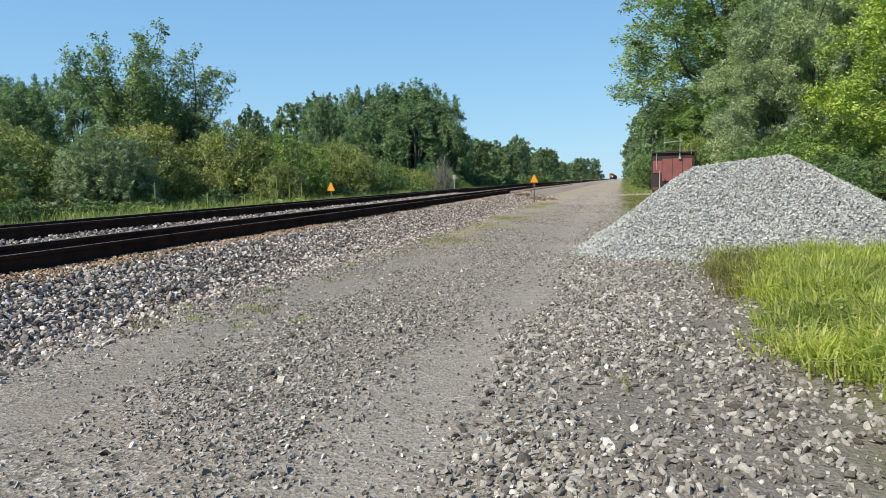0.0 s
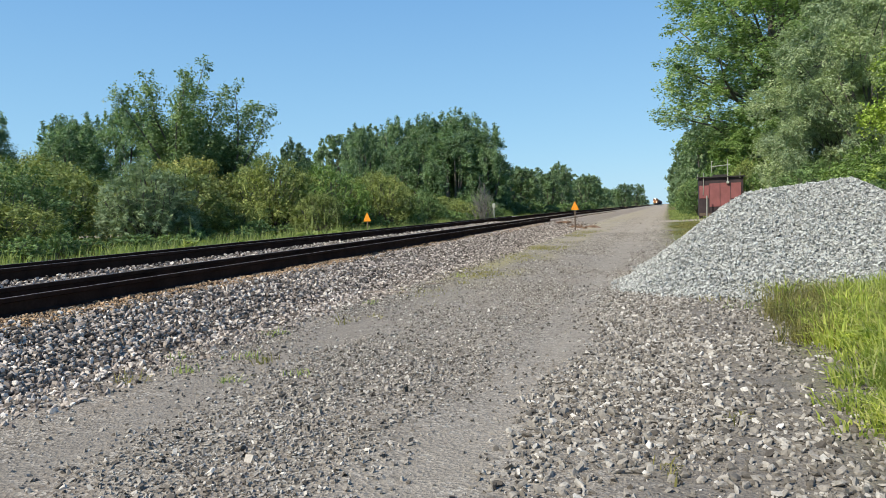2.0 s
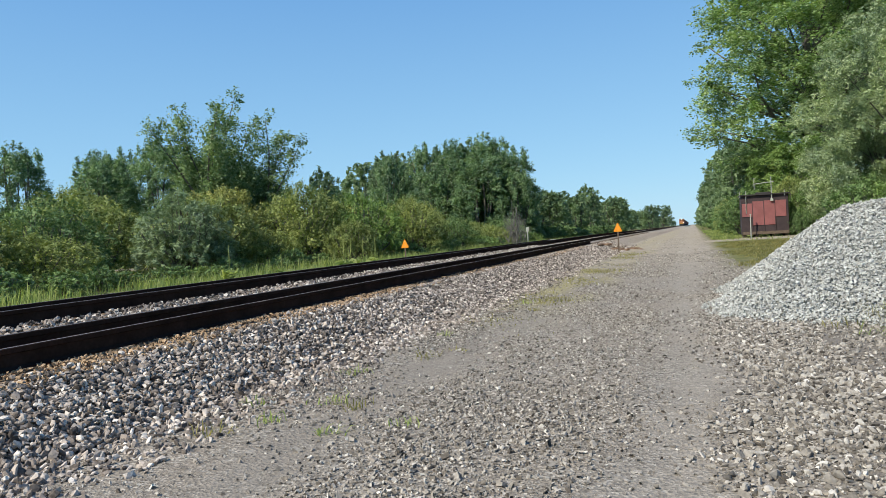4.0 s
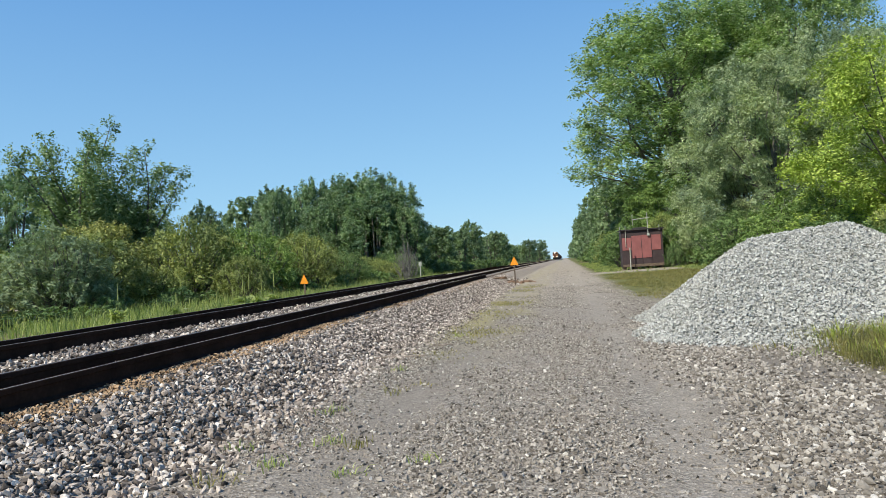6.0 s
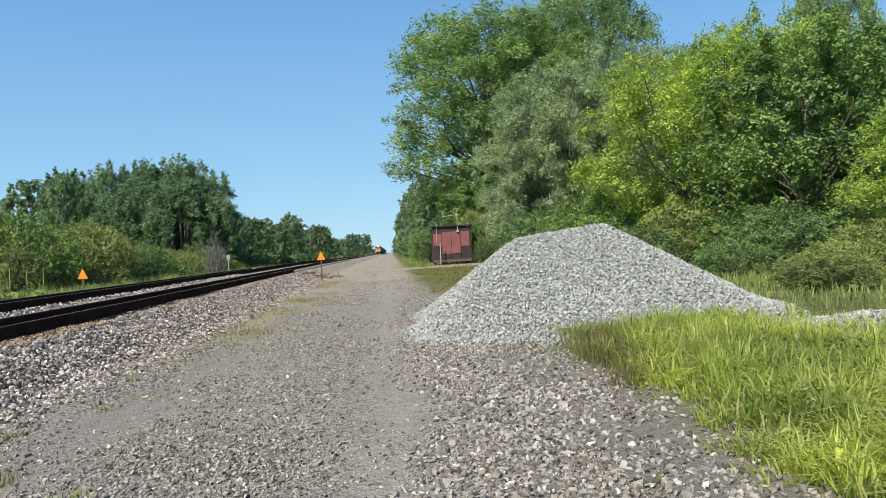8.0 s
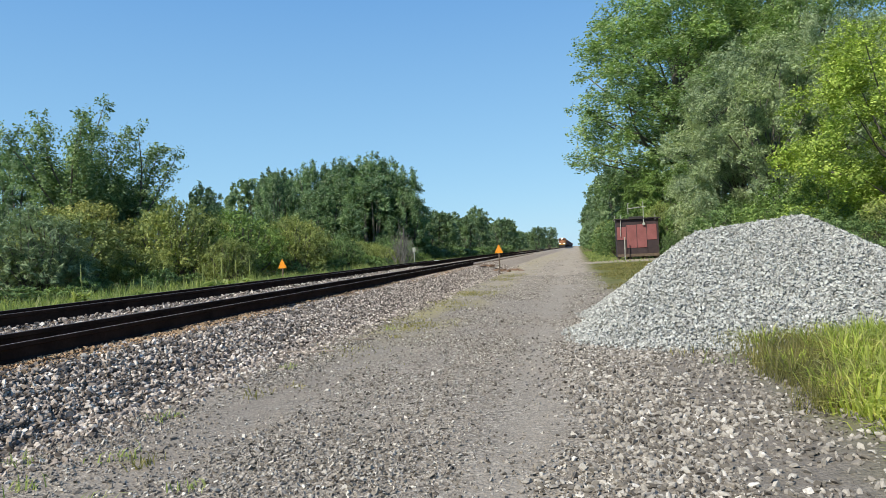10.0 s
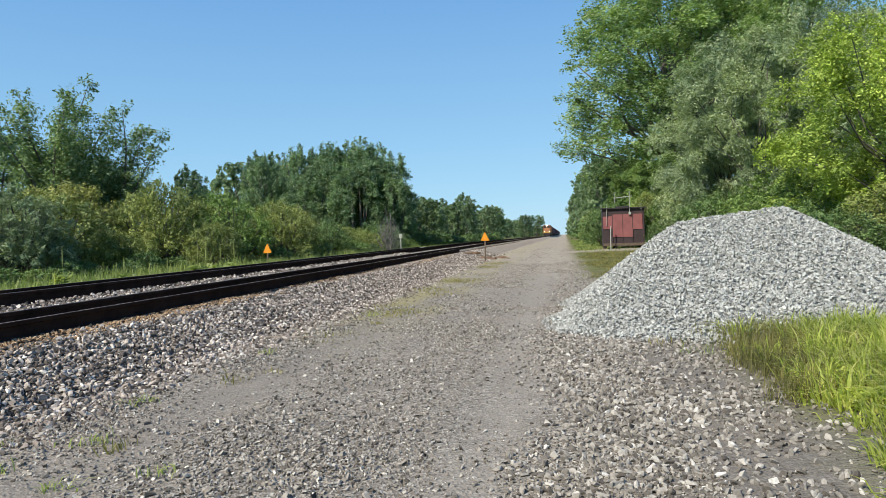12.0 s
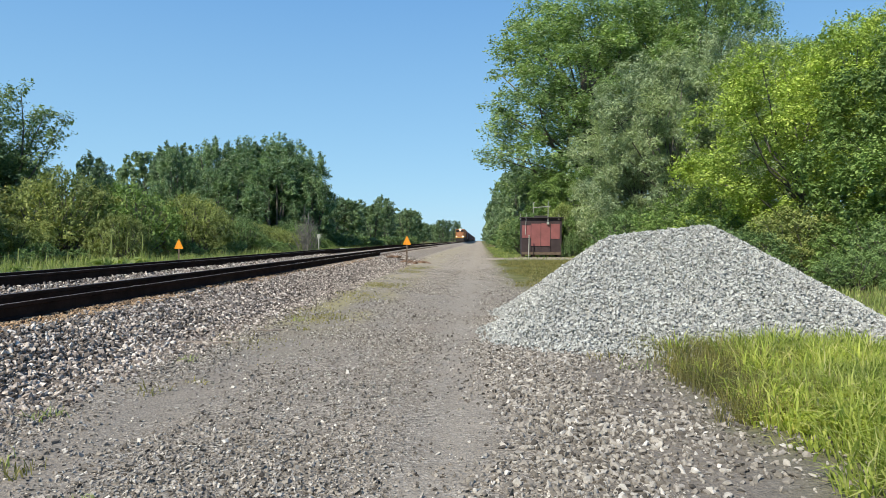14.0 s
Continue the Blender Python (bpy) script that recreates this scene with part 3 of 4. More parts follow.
plate_bm = bmesh.new()
box(plate_bm, -0.18, 0.18, -0.09, 0.09, 0, 0.014)
for sx in (-.1, .1):
    for sy in (-.06, .06):
        box(plate_bm, sx - .012, sx + .012, sy - .012, sy + .012, 0.014, 0.045)
plate = part("tie_plate", plate_bm, M["rail"], track)
for k in range(140):
    p_ = plate if k == 0 else new("tie_plate", plate.data)
    p_.parent = track
    x_ = (0.0, -1.507)[k % 2]
    p_.matrix_basis = pose(x_, -2 + (k // 2) * 0.53 - 0.16, 0.388 if k % 2 == 0 else 0.484, 0, 3.7, 0)

loose = tagged(rail("spare_rail", 0.46, 0.352, -30, 39.6, None, False), "long rusted spare rail lying on the tie ends", "rail", "spare rails")
loose2 = tagged(rail("spare_rail", -1.93, 0.52, -30, 40.2, None, False), "long rusted spare rail lying beyond the track", "rail", "spare rails")



# pale strip along the head of each spare rail: its sunlit edge put in as colour
def lit_edge(ob, x, z, y0, y1):
    bm = bmesh.new()
    top = z + max(b for a, b in RAIL)
    cuts = [y0 + 0.02] + [y for y in np.arange(-20, 400, 6.0) if y0 < y < y1] + [y1 - 0.02]
    rings = [[bm.verts.new((x + 0.006 * math.sin(y * 0.35) + a, y, top + b)) for a, b in ((0.008, -0.004), (0.008, 0.002), (0.027, 0.002), (0.027, -0.004))] for y in cuts]
    for r0, r1 in zip(rings, rings[1:]):
        for i in range(4):
            bm.faces.new((r0[i], r0[(i + 1) % 4], r1[(i + 1) % 4], r1[i]))
    part("rail_head", bm, M["rail_edge"], ob, "pale strip painting the sunlit edge of the rail head")


lit_edge(loose, 0.46, 0.352, -30, 39.6)
lit_edge(loose2, -1.93, 0.52, -30, 40.2)

# rusty tie-end dust along the spare rail
rust_pts = scatter(0.55, 0.98, 2, 36, 12000, lambda x, y: np.clip(0.6 + 0.6 * smooth_noise(x * 0, y, 0.9, 31), 0.1, 1))
rust_size = rng.uniform(0.015, 0.05, len(rust_pts))
tagged(stones("rusty_stones", np.column_stack([rust_pts, bed_z(*rust_pts.T) + rust_size * 0.35]), rust_size, M["rusty_dust"], bed, flat=0.3, chip=True), kind="stuff")


def timber(name, x, y, z, length, rz, mat, label, w=0.2, h=0.16, ry=0):
    bm = bmesh.new()
    for v in box(bm, -length / 2, length / 2, -w / 2, w / 2, 0, h):
        v.co += Vector((rng.uniform(-.04, .04), rng.uniform(-.02, .02), rng.uniform(-.015, .015)))
    ob = part(name, bm, mat, None, bevel=0.01)
    ob.matrix_basis = pose(x, y, z, 0, ry, rz)
    return tagged(ob, label, "timber", "discarded ties")


gen_ties = np.random.default_rng(12)
for k in range(20):
    x, y = 0.95 + 2.3 * gen_ties.uniform(0, 1) ** 1.2, gen_ties.normal(39.8, 1.1)
    zz = float(max(bed_z(x, y), ground_z(x, y)))
    timber("old_tie", x, y, zz - 0.03, gen_ties.uniform(0.3, 1.0), gen_ties.uniform(-80, 80), M["broken_tie"], "broken brown wooden tie lying by the track", w=gen_ties.uniform(0.08, 0.18), h=gen_ties.uniform(0.05, 0.12), ry=float(gen_ties.uniform(-9, 9)))
bm = bmesh.new()
box(bm, -0.45, 0.45, -0.16, 0.16, 0, 0.2)
block = part("concrete_block", bm, M["concrete"], None, bevel=0.02)
block.matrix_basis = pose(-2.0, 41.2, 0.47, 0, 0, 10)
tagged(block, "pale concrete block at the end of the spare rail", "block")


def branch(x, y, length, rz):
    bm = bmesh.new()
    pts = [Vector((-length / 2 + length * i / 4, 0.03 * math.sin(i * 2.1), 0.012 + 0.01 * (i % 2))) for i in range(5)]
    for a, b in zip(pts, pts[1:]):
        rod(bm, a, b, 0.016, 0.014, 6)
    ob = part("stick", bm, M["old_wood"])
    ob.matrix_basis = pose(x, y, float(ground_z(x, y)), 0, 0, rz)
    tagged(ob, "weathered stick lying on the gravel", "stick", "sticks")


branch(2.45, 10.9, 0.85, 4)
branch(2.85, 12.1, 0.35, 12)


# ---- signs ----
def sign(x, y, top, foot, label):
    ob = empty("track_sign", x, y, foot, label=label, category="sign", group="orange track signs")
    bm = bmesh.new()
    box(bm, -0.032, 0.032, -0.02, 0.022, -0.1, top - 0.1)
    part("stake", bm, M["tie"], ob, "brown wooden stake")
    bm = bmesh.new()
    shape = [(-.19, 0), (.19, 0), (.19, .045), (.018, .41), (-.018, .41), (-.19, .045)]
    lo = [bm.verts.new((a, -0.03, top - 0.42 + b)) for a, b in shape]
    hi = [bm.verts.new((a, -0.024, top - 0.42 + b)) for a, b in shape]
    bm.faces.new(lo), bm.faces.new(hi)
    for i in range(6):
        bm.faces.new((lo[i], lo[(i + 1) % 6], hi[(i + 1) % 6], hi[i]))
    part("plate", bm, M["orange"], ob, "orange triangular plate")
    bm = bmesh.new()
    for dz in (0.12, 0.3):
        rod(bm, (0, -0.036, top - 0.42 + dz), (0, -0.028, top - 0.42 + dz), 0.012)
    part("bolts", bm, M["pale_metal"], ob)
    return ob


sign(2.45, 35.0, 1.47, -0.06, "orange triangular sign on a wooden stake by the lane")
sign(-7.0, 31.0, 1.35, -0.16, "orange triangular sign on a stake in the far verge")


# ---- the shed ----
def shed():
    ob = empty("trackside_shed", 10.2, 50.0, 0.1, -1.5, "small red and dark brown trackside equipment shed", "shed")
    w, d, h0, h1 = 1.36, 1.2, 0.12, 2.62
    # dark brown body, left showing above and below the red panels
    bm = bmesh.new()
    box(bm, -w, w, -d, d, h0, h1)
    part("body", bm, M["shed_dark"], ob, "dark brown body", bevel=0.02)
    for x0, x1, z0, z1 in ((-1.31, -0.72, 1.28, 2.12), (-0.70, -0.06, 0.72, 2.24), (-0.04, 0.58, 0.72, 2.26), (0.60, 1.22, 1.22, 2.24)):
        bm = bmesh.new()
        box(bm, x0, x1, -d - 0.035, -d + 0.005, z0, z1)
        part("panel", bm, M["red_paint"], ob, "faded red painted panel", bevel=0.006)
    for x in (-0.71, -0.05, 0.59):
        bm = bmesh.new()
        box(bm, x - 0.016, x + 0.016, -d - 0.045, -d + 0.01, 0.3, 2.3)
        part("batten", bm, M["shed_dark"], ob)
    bm = bmesh.new()
    vs = box(bm, -w - 0.1, w + 0.1, -d - 0.15, d + 0.15, h1, h1 + 0.07)
    part("roof", bm, M["roof"], ob, "flat tarred roof")
    bm = bmesh.new()
    box(bm, -0.45, 0.45, -0.5, 0.5, h1 + 0.07, h1 + 0.2)
    part("roof_hatch", bm, M["roof"], ob, bevel=0.02)
    bm = bmesh.new()
    box(bm, -w + 0.02, w - 0.02, -d - 0.06, -d + 0.02, h0 + 0.02, h0 + 0.2)
    part("sill", bm, M["tie"], ob)
    for x in (-1.2, -0.5, 0.5, 1.2):
        bm = bmesh.new()
        box(bm, x - 0.1, x + 0.1, -d + 0.05, d - 0.05, -0.2, h0)
        part("skid", bm, M["tie"], ob)
    for x in (-1.42, 1.15):
        bm = bmesh.new()
        rod(bm, (x, -d - 0.1, h1 - 0.1), (x, -d - 0.1, h1 + 0.28), 0.022)
        part("roof_post", bm, M["pale_metal"], ob)
    bm = bmesh.new()
    rod(bm, (0.42, -d - 0.1, 2.22), (0.42, -d - 0.1, 3.75), 0.028)
    box(bm, 0.34, 0.5, -d - 0.16, -d - 0.04, 2.2, 2.36)
    mast = part("mast", bm, M["pale_metal"], ob, "pale metal antenna mast")
    bm = bmesh.new()
    rod(bm, (-0.6, -d - 0.1, 3.32), (0.58, -d - 0.1, 3.42), 0.026)
    part("crossbar", bm, M["pale_metal"], mast)
    bm = bmesh.new()
    rod(bm, (-0.55, -d - 0.1, 2.95), (-0.55, -d - 0.1, 3.68), 0.02)
    rod(bm, (-0.55, -d - 0.1, 3.68), (-0.47, -d - 0.1, 3.66), 0.018)
    part("whip", bm, M["pale_metal"], mast)
    bm = bmesh.new()
    rod(bm, (-1.08, -d - 0.08, 1.5), (-1.05, -d - 0.08, 2.95), 0.02)
    part("conduit", bm, M["pale_metal"], ob)
    return ob


shed()
bm = bmesh.new()
rod(bm, (0, 0, -0.2), (0.02, 0, 1.42), 0.035)
rod(bm, (0.02, 0, 1.42), (0.02, 0, 1.47), 0.05)
post = part("marker_post", bm, M["pale_metal"])
post.matrix_basis = pose(9.28, 48.3, 0.08)
tagged(post, "slim pale metal post in front of the shed", "post", "posts")
bm = bmesh.new()
rod(bm, (0, 0, -0.2), (0, 0, 1.45), 0.045)
box(bm, -0.12, 0.12, -0.02, 0.02, 1.35, 1.7)
post = part("marker_post", bm, M["pale_metal"])
post.matrix_basis = pose(-6.6, 55, -0.15)
tagged(post, "pale metal marker post beyond the track", "post", "posts")


# ---- trees and shrubs ----
def tubes(name, runs, mat, parent, n=7, label=""):
    """Tapered limbs: each run is a list of (place, radius)."""
    v, loops, sizes, at = [], [], [], 0
    ang = np.arange(n) * 2 * math.pi / n
    for run in runs:
        for i, (p, r) in enumerate(run):
            a, b = Vector(run[max(i - 1, 0)][0]), Vector(run[min(i + 1, len(run) - 1)][0])
            q = (b - a).to_track_quat("Z", "Y")
            for t_ in ang:
                v.append(Vector(p) + q @ Vector((math.cos(t_) * r, math.sin(t_) * r, 0)))
        for i in range(len(run) - 1):
            for j in range(n):
                k = at + i * n
                loops += [k + j, k + (j + 1) % n, k + n + (j + 1) % n, k + n + j]
                sizes.append(4)
        at += len(run) * n
    return link_mesh(name, v, loops, sizes, mat, parent, label, smooth=True)


def leaves(name, lobes, count, size, mat, parent, gen, long=1.5, shell=0.5, droop=0.0, per=13, tight=0.3):
    """A crown of single leaves that gather in sprays at the twig ends of each lobe (centre, radii), with dark gaps between."""
    c, r = np.array([l[0] for l in lobes]), np.array([l[1] for l in lobes])
    weight = (r[:, 0] * r[:, 2]) ** 1.0
    sprays = max(count // per, 1)
    count = sprays * per
    pick = gen.choice(len(lobes), sprays, p=weight / weight.sum())
    d = gen.normal(size=(sprays, 3))
    d /= np.linalg.norm(d, axis=1)[:, None]
    d[:, 2] = np.where((d[:, 2] < -0.2) & (gen.uniform(size=sprays) < 0.6), -d[:, 2], d[:, 2])
    rad = (shell + (1 - shell) * gen.uniform(0, 1, sprays) ** 0.6) * gen.uniform(0.7, 1.22, sprays)
    tip = c[pick] + d * r[pick] * rad[:, None]
    # the twig runs outwards and upwards, or hangs
    twig = d + gen.normal(size=(sprays, 3)) * 0.5 + (0, 0, 0.35 - 1.1 * droop)
    twig /= np.linalg.norm(twig, axis=1)[:, None]
    reach = np.minimum(r[pick].min(1) * tight * 1.6, size * 5.5) * gen.uniform(0.7, 1.5, sprays)
    face = d * 0.5 + gen.normal(size=(sprays, 3)) * 0.3 + (0, 0, 0.75)
    tip, twig, reach, face = (np.repeat(v, per, 0) for v in (tip, twig, reach, face))
    run = gen.uniform(-1, 0.6, count)
    p = tip + twig * (reach * run)[:, None] + gen.normal(size=(count, 3)) * (reach * 0.3 * (0.5 - 0.4 * run))[:, None] + gen.normal(size=(count, 3)) * size * 0.35
    nrm = face + gen.normal(size=(count, 3)) * 0.42
    nrm /= np.linalg.norm(nrm, axis=1)[:, None]
    along = twig * 0.6 + gen.normal(size=(count, 3)) * 0.7
    along[:, 2] -= droop
    along -= nrm * (along * nrm).sum(1)[:, None]
    along /= np.linalg.norm(along, axis=1)[:, None]
    side = np.cross(nrm, along)
    s = (size * gen.uniform(0.55, 1.3, count))[:, None]
    v = np.stack([p - along * s * long * 0.5, p + side * s * 0.4 - nrm * s * 0.08, p + along * s * long * 0.5, p - side * s * 0.4 - nrm * s * 0.08], 1)
    return link_mesh(name, v.reshape(-1, 3), np.arange(count * 4), np.full(count, 4), mat, parent)


def limb(a, b, r0, r1, gen, bend=0.12, steps=4):
    a, b = np.array(a, float), np.array(b, float)
    off = gen.normal(size=3) * np.linalg.norm(b - a) * bend
    return [(tuple(a + (b - a) * u + off * math.sin(math.pi * u) * 0.5), r0 + (r1 - r0) * u) for u in np.linspace(0, 1, steps)]


def make_tree(name, seed, height, spread, leaf, count, size, style="round", label="", category="tree", group="", bark="bark", long=1.5, droop=0.0, shell=0.5, sparse=False):
    """A tree at the origin, in trunk and crown."""
    gen = np.random.default_rng(seed)
    ob = empty(name, 0, 0, 0, label=label, category=category, group=group)
    lobes, runs = [], []
    tr = height * (0.016 if style != "bush" else 0.008) + 0.03
    if style == "fan":            # stems that flare out from the ground, leafy towards the tips
        for k in range(15):
            a = k * 2.4 + gen.uniform(-.4, .4)
            out = spread * math.sqrt((k + 0.4) / 15)
            top = height * (1.0 - 0.28 * (out / spread) ** 2) * gen.uniform(0.86, 1.02)
            root, tip = np.array((math.cos(a) * 0.3, math.sin(a) * 0.3, 0)), np.array((math.cos(a) * out, math.sin(a) * out, top * 0.96))
            run = limb(root, tip, tr * 0.7, 0.02, gen, 0.1, 6)
            runs.append(run)
            for u in np.linspace(0.3, 1.0, 9):
                w = spread * (0.29 - 0.17 * u) * gen.uniform(0.75, 1.3)
                lobes.append((root * (1 - u) + tip * u + gen.normal(size=3) * spread * 0.08 * (1.2 - u), (w, w, w * 1.35)))
    elif style == "upright":        # steep stems in a full oval crown with pointed leaders
        for k in range(7):
            a, out = k * 2.4 + gen.uniform(-.4, .4), spread * gen.uniform(0.1, 0.6)
            runs.append(limb((math.cos(a) * 0.25, math.sin(a) * 0.25, 0), (math.cos(a) * out, math.sin(a) * out, height * (0.95 - 0.3 * out / spread)), tr, 0.03, gen, 0.06, 6))
        for k in range(120):
            u = ((k + 0.5) / 120) ** 0.9
            wide = spread * (math.sqrt(max(0.02, 1 - ((u - 0.38) / 0.66) ** 2)) if u > 0.38 else 0.72 + 0.28 * u / 0.38)
            a, out = k * 2.4 + gen.uniform(-.4, .4), wide * math.sqrt(gen.uniform(0.1, 1.0)) * 0.86
            w = spread * gen.uniform(0.11, 0.2)
            lobes.append(((math.cos(a) * out, math.sin(a) * out, height * (0.06 + 0.82 * u)), (w, w, w * gen.uniform(1.1, 1.8))))
        for k in range(11):
            a, out = k * 2.4, spread * 0.62 * math.sqrt((k + 0.4) / 11)
            top = height * (1.02 - 0.3 * (out / spread) ** 2) * gen.uniform(0.95, 1.03)
            w = spread * gen.uniform(0.1, 0.14)
            lobes.append(((math.cos(a) * out, math.sin(a) * out, top - w * 2.2), (w, w, w * 2.6)))
            lobes.append(((math.cos(a) * out, math.sin(a) * out, top - w * 1.2), (w * 0.5, w * 0.5, w * 1.6)))
    elif style == "spread":       # broad crown on heavy limbs, with lobes at the ends
        runs.append(limb((0, 0, 0), (0, 0, height * 0.5), tr * 1.6, tr, gen, 0.04, 5))
        for k in range(250):
            u = (k + 0.5) / 250
            z = height * (0.25 + 0.7 * u)
            wide = spread * math.sqrt(max(0.02, 1 - ((z / height - 0.52) / 0.52) ** 2))
            a = k * 2.4 + gen.uniform(-.3, .3)
            out = wide * math.sqrt(gen.uniform(0.05, 0.8))
            c = (math.cos(a) * out, math.sin(a) * out, z)
            w = spread * gen.uniform(0.09, 0.2)
            lobes.append((c, (w, w, w * gen.uniform(0.7, 1.2))))
            if k % 5 == 0:
                runs.append(limb((0, 0, height * (0.18 + 0.4 * u)), c, tr * 0.45, 0.03, gen, 0.15, 5))
    elif style == "dome":         # full rounded crown down to the ground
        runs.append(limb((0, 0, 0), (0.2, 0.1, height * 0.7), tr, 0.05, gen, 0.06, 5))
        for k in range(230):
            u = (k + 0.5) / 230
            z = height * (0.12 + 0.78 * u)
            wide = spread * math.sqrt(max(0.03, 1 - (z / height * 1.02 - 0.25) ** 2 / 0.62)) if z > height * 0.25 else spread * 0.92
            a = k * 2.4 + gen.uniform(-.3, .3)
            out = wide * gen.uniform(0.05, 1.0) ** 0.5
            w = spread * gen.uniform(0.06, 0.16)
            c = (math.cos(a) * out, math.sin(a) * out, min(z, height - w * 0.8))
            lobes.append((c, (w, w, w * gen.uniform(0.75, 1.3))))
            if k % 6 == 0:
                runs.append(limb((0, 0, z * 0.45), c, tr * 0.3, 0.015, gen, 0.12, 3))
    else:                         # shrub: many stems from the ground
        for k in range(72):
            a = k * 2.4 + gen.uniform(-.4, .4)
            out = spread * math.sqrt((k + 0.5) / 72) * 0.94
            w = spread * gen.uniform(0.13, 0.23)
            z = max(height * (1 - 0.45 * (out / spread) ** 2) * gen.uniform(0.84, 1.0) - w * 0.75, w * 0.6)
            c = (math.cos(a) * out, math.sin(a) * out, z)
            lobes.append((c, (w, w, w * gen.uniform(0.7, 1.1))))
            lobes.append(((c[0] * 1.05, c[1] * 1.05, z * 0.45), (w * 0.9, w * 0.9, max(w * 0.6, z * 0.4))))
            if k % 2 == 0:
                runs.append(limb((c[0] * .2, c[1] * .2, 0), c, tr, 0.012, gen, 0.12, 3))
    tubes("trunk", runs[:2] if sparse else runs, M[bark], ob, 5 if len(runs) > 60 else 7)
    leaves("crown", lobes, count, size, M[leaf], ob, gen, long, shell, droop)
    return ob


def plant(kind, x, y, rz=0.0, scale=1.0, tall=None, sink=0.05):
    """Set a copy of a tree; the first planting moves the original."""
    first = not kind.get("used")
    kind["used"] = True
    ob = kind["ob"] if first else copy_thing(kind["ob"], pose(0, 0, 0))
    ob.matrix_basis = pose(x, y, float(ground_z(x, y)) - sink, 0, 0, rz) @ Matrix.Diagonal((scale, scale, tall or scale, 1))
    return ob


def kind(*args, **named):
    return {"ob": make_tree(*args, **named)}


POPLAR = [kind("poplar_tree", 11 + i, 13.5, 5.0, "leaf_poplar", 40000, 0.165, "upright", label="tall dark green poplar with several upright stems", group="poplars beyond the track", shell=0.35) for i in range(3)]
AIRY = kind("poplar_tree", 15, 14.5, 6.6, "leaf_airy", 66000, 0.16, "fan", label="tall airy poplar with spreading upright stems", group="poplars beyond the track", shell=0.3)
COTTON = [kind("cottonwood_tree", 21 + i, 26, 8.5, "leaf_cotton", 118000, 0.178, "spread", label="tall cottonwood with a broad glossy green crown", group="cottonwoods", long=1.25, shell=0.4) for i in range(1)]
WILLOW = kind("willow_tree", 31, 13, 6.2, "leaf_willow", 120000, 0.078, "dome", label="rounded silvery grey-green willow", long=2.4, droop=0.45, shell=0.4)
LIME = [kind("boxelder_tree", 41 + i, 10, 5.2, "leaf_lime", 125000, 0.08, "dome", label="bright yellow-green leafy tree at the edge of the wood", group="bright trees", shell=0.35) for i in range(1)]
GREEN = [kind("green_tree", 51 + i, 9, 4.4, "leaf_green", 85000, 0.092, "dome", label="full green leafy tree at the edge of the wood", group="wood edge trees", shell=0.35) for i in range(2)]
SHRUB = [kind("shrub", 61 + i, 3.6, 2.8, "leaf_olive", 23000, 0.088, "bush", label="dense olive green shrub", category="shrub", group="shrubs", shell=0.3) for i in range(2)]
SHRUB.append(kind("shrub", 68, 3.6, 2.8, "leaf_gold", 23000, 0.088, "bush", label="dense yellowing olive shrub", category="shrub", group="shrubs", shell=0.3))
SHRUB_G = [kind("shrub", 71 + i, 3.6, 2.6, ("leaf_green", "leaf_bank")[i], 21000, 0.088, "bush", label="dense fresh green shrub", category="shrub", group="shrubs", shell=0.3) for i in range(2)]
PINE = kind("young_pine", 81, 4.2, 2.2, "leaf_pine", 26000, 0.05, "bush", label="young grey-green pine in the verge", long=5.0)
BANK = kind("shrub", 88, 3.6, 2.8, "leaf_bank", 4000, 0.22, "bush", label="green shrub in the row along the line", category="shrub", group="shrubs along the line")
FAR = [kind("far_tree", 91 + i, 10, 4.2, "leaf_far", 8000, 0.3, "dome" if i == 1 else "upright", label="green tree in the row along the line", group="trees along the line", shell=0.35) for i in range(3)]
DISTANT = [kind("far_tree", 95 + i, 10, 4.2, "leaf_far", 2600, 0.55, "dome" if i else "upright", label="green tree far off in the row along the line", group="trees along the line", shell=0.35, sparse=True) for i in range(2)]

# beyond the track
for i, (x, y, s, tall) in enumerate(((-35, 57, .7, .7), (-27, 60, .5, .5), (-46, 58, .8, .97), (-50, 54, .8, .8), (-41.5, 60, .75, .8), (-36, 64, .7, .6),
                                     (-30.6, 82, .62, .9), (-26.4, 84, .85, 1.0), (-21.9, 84, .98, 1.0), (-18.3, 85, 1.0, 1.03), (-14.6, 83, .82, .87), (-23.5, 78.5, .8, .72), (-17.5, 79, .95, .8), (-13.4, 80, .66, .66),
                                     (-58, 62, .9, .98), (-65, 57, .9, 1.05), (-53.5, 60, .75, 0.95))):
    plant(POPLAR[i % 3], x, y, i * 67, s, tall)
for i, (x, y, s, tall) in enumerate(((-37, 76, .8, 1.05), (-38, 100, 1.2, 1.5), (-31, 104, 1.1, 1.5), (-35, 92, 1.1, 1.4), (-41, 96, 1.1, 1.45), (-50, 110, 1.2, 1.05), (-33, 110, 1.0, .95), (-60, 100, 1.1, 1.0), (-45, 130, 1.2, 1.1), (-72, 90, 1.2, 1.0))):
    plant(FAR[i % 3], x, y, i * 83, s, tall)
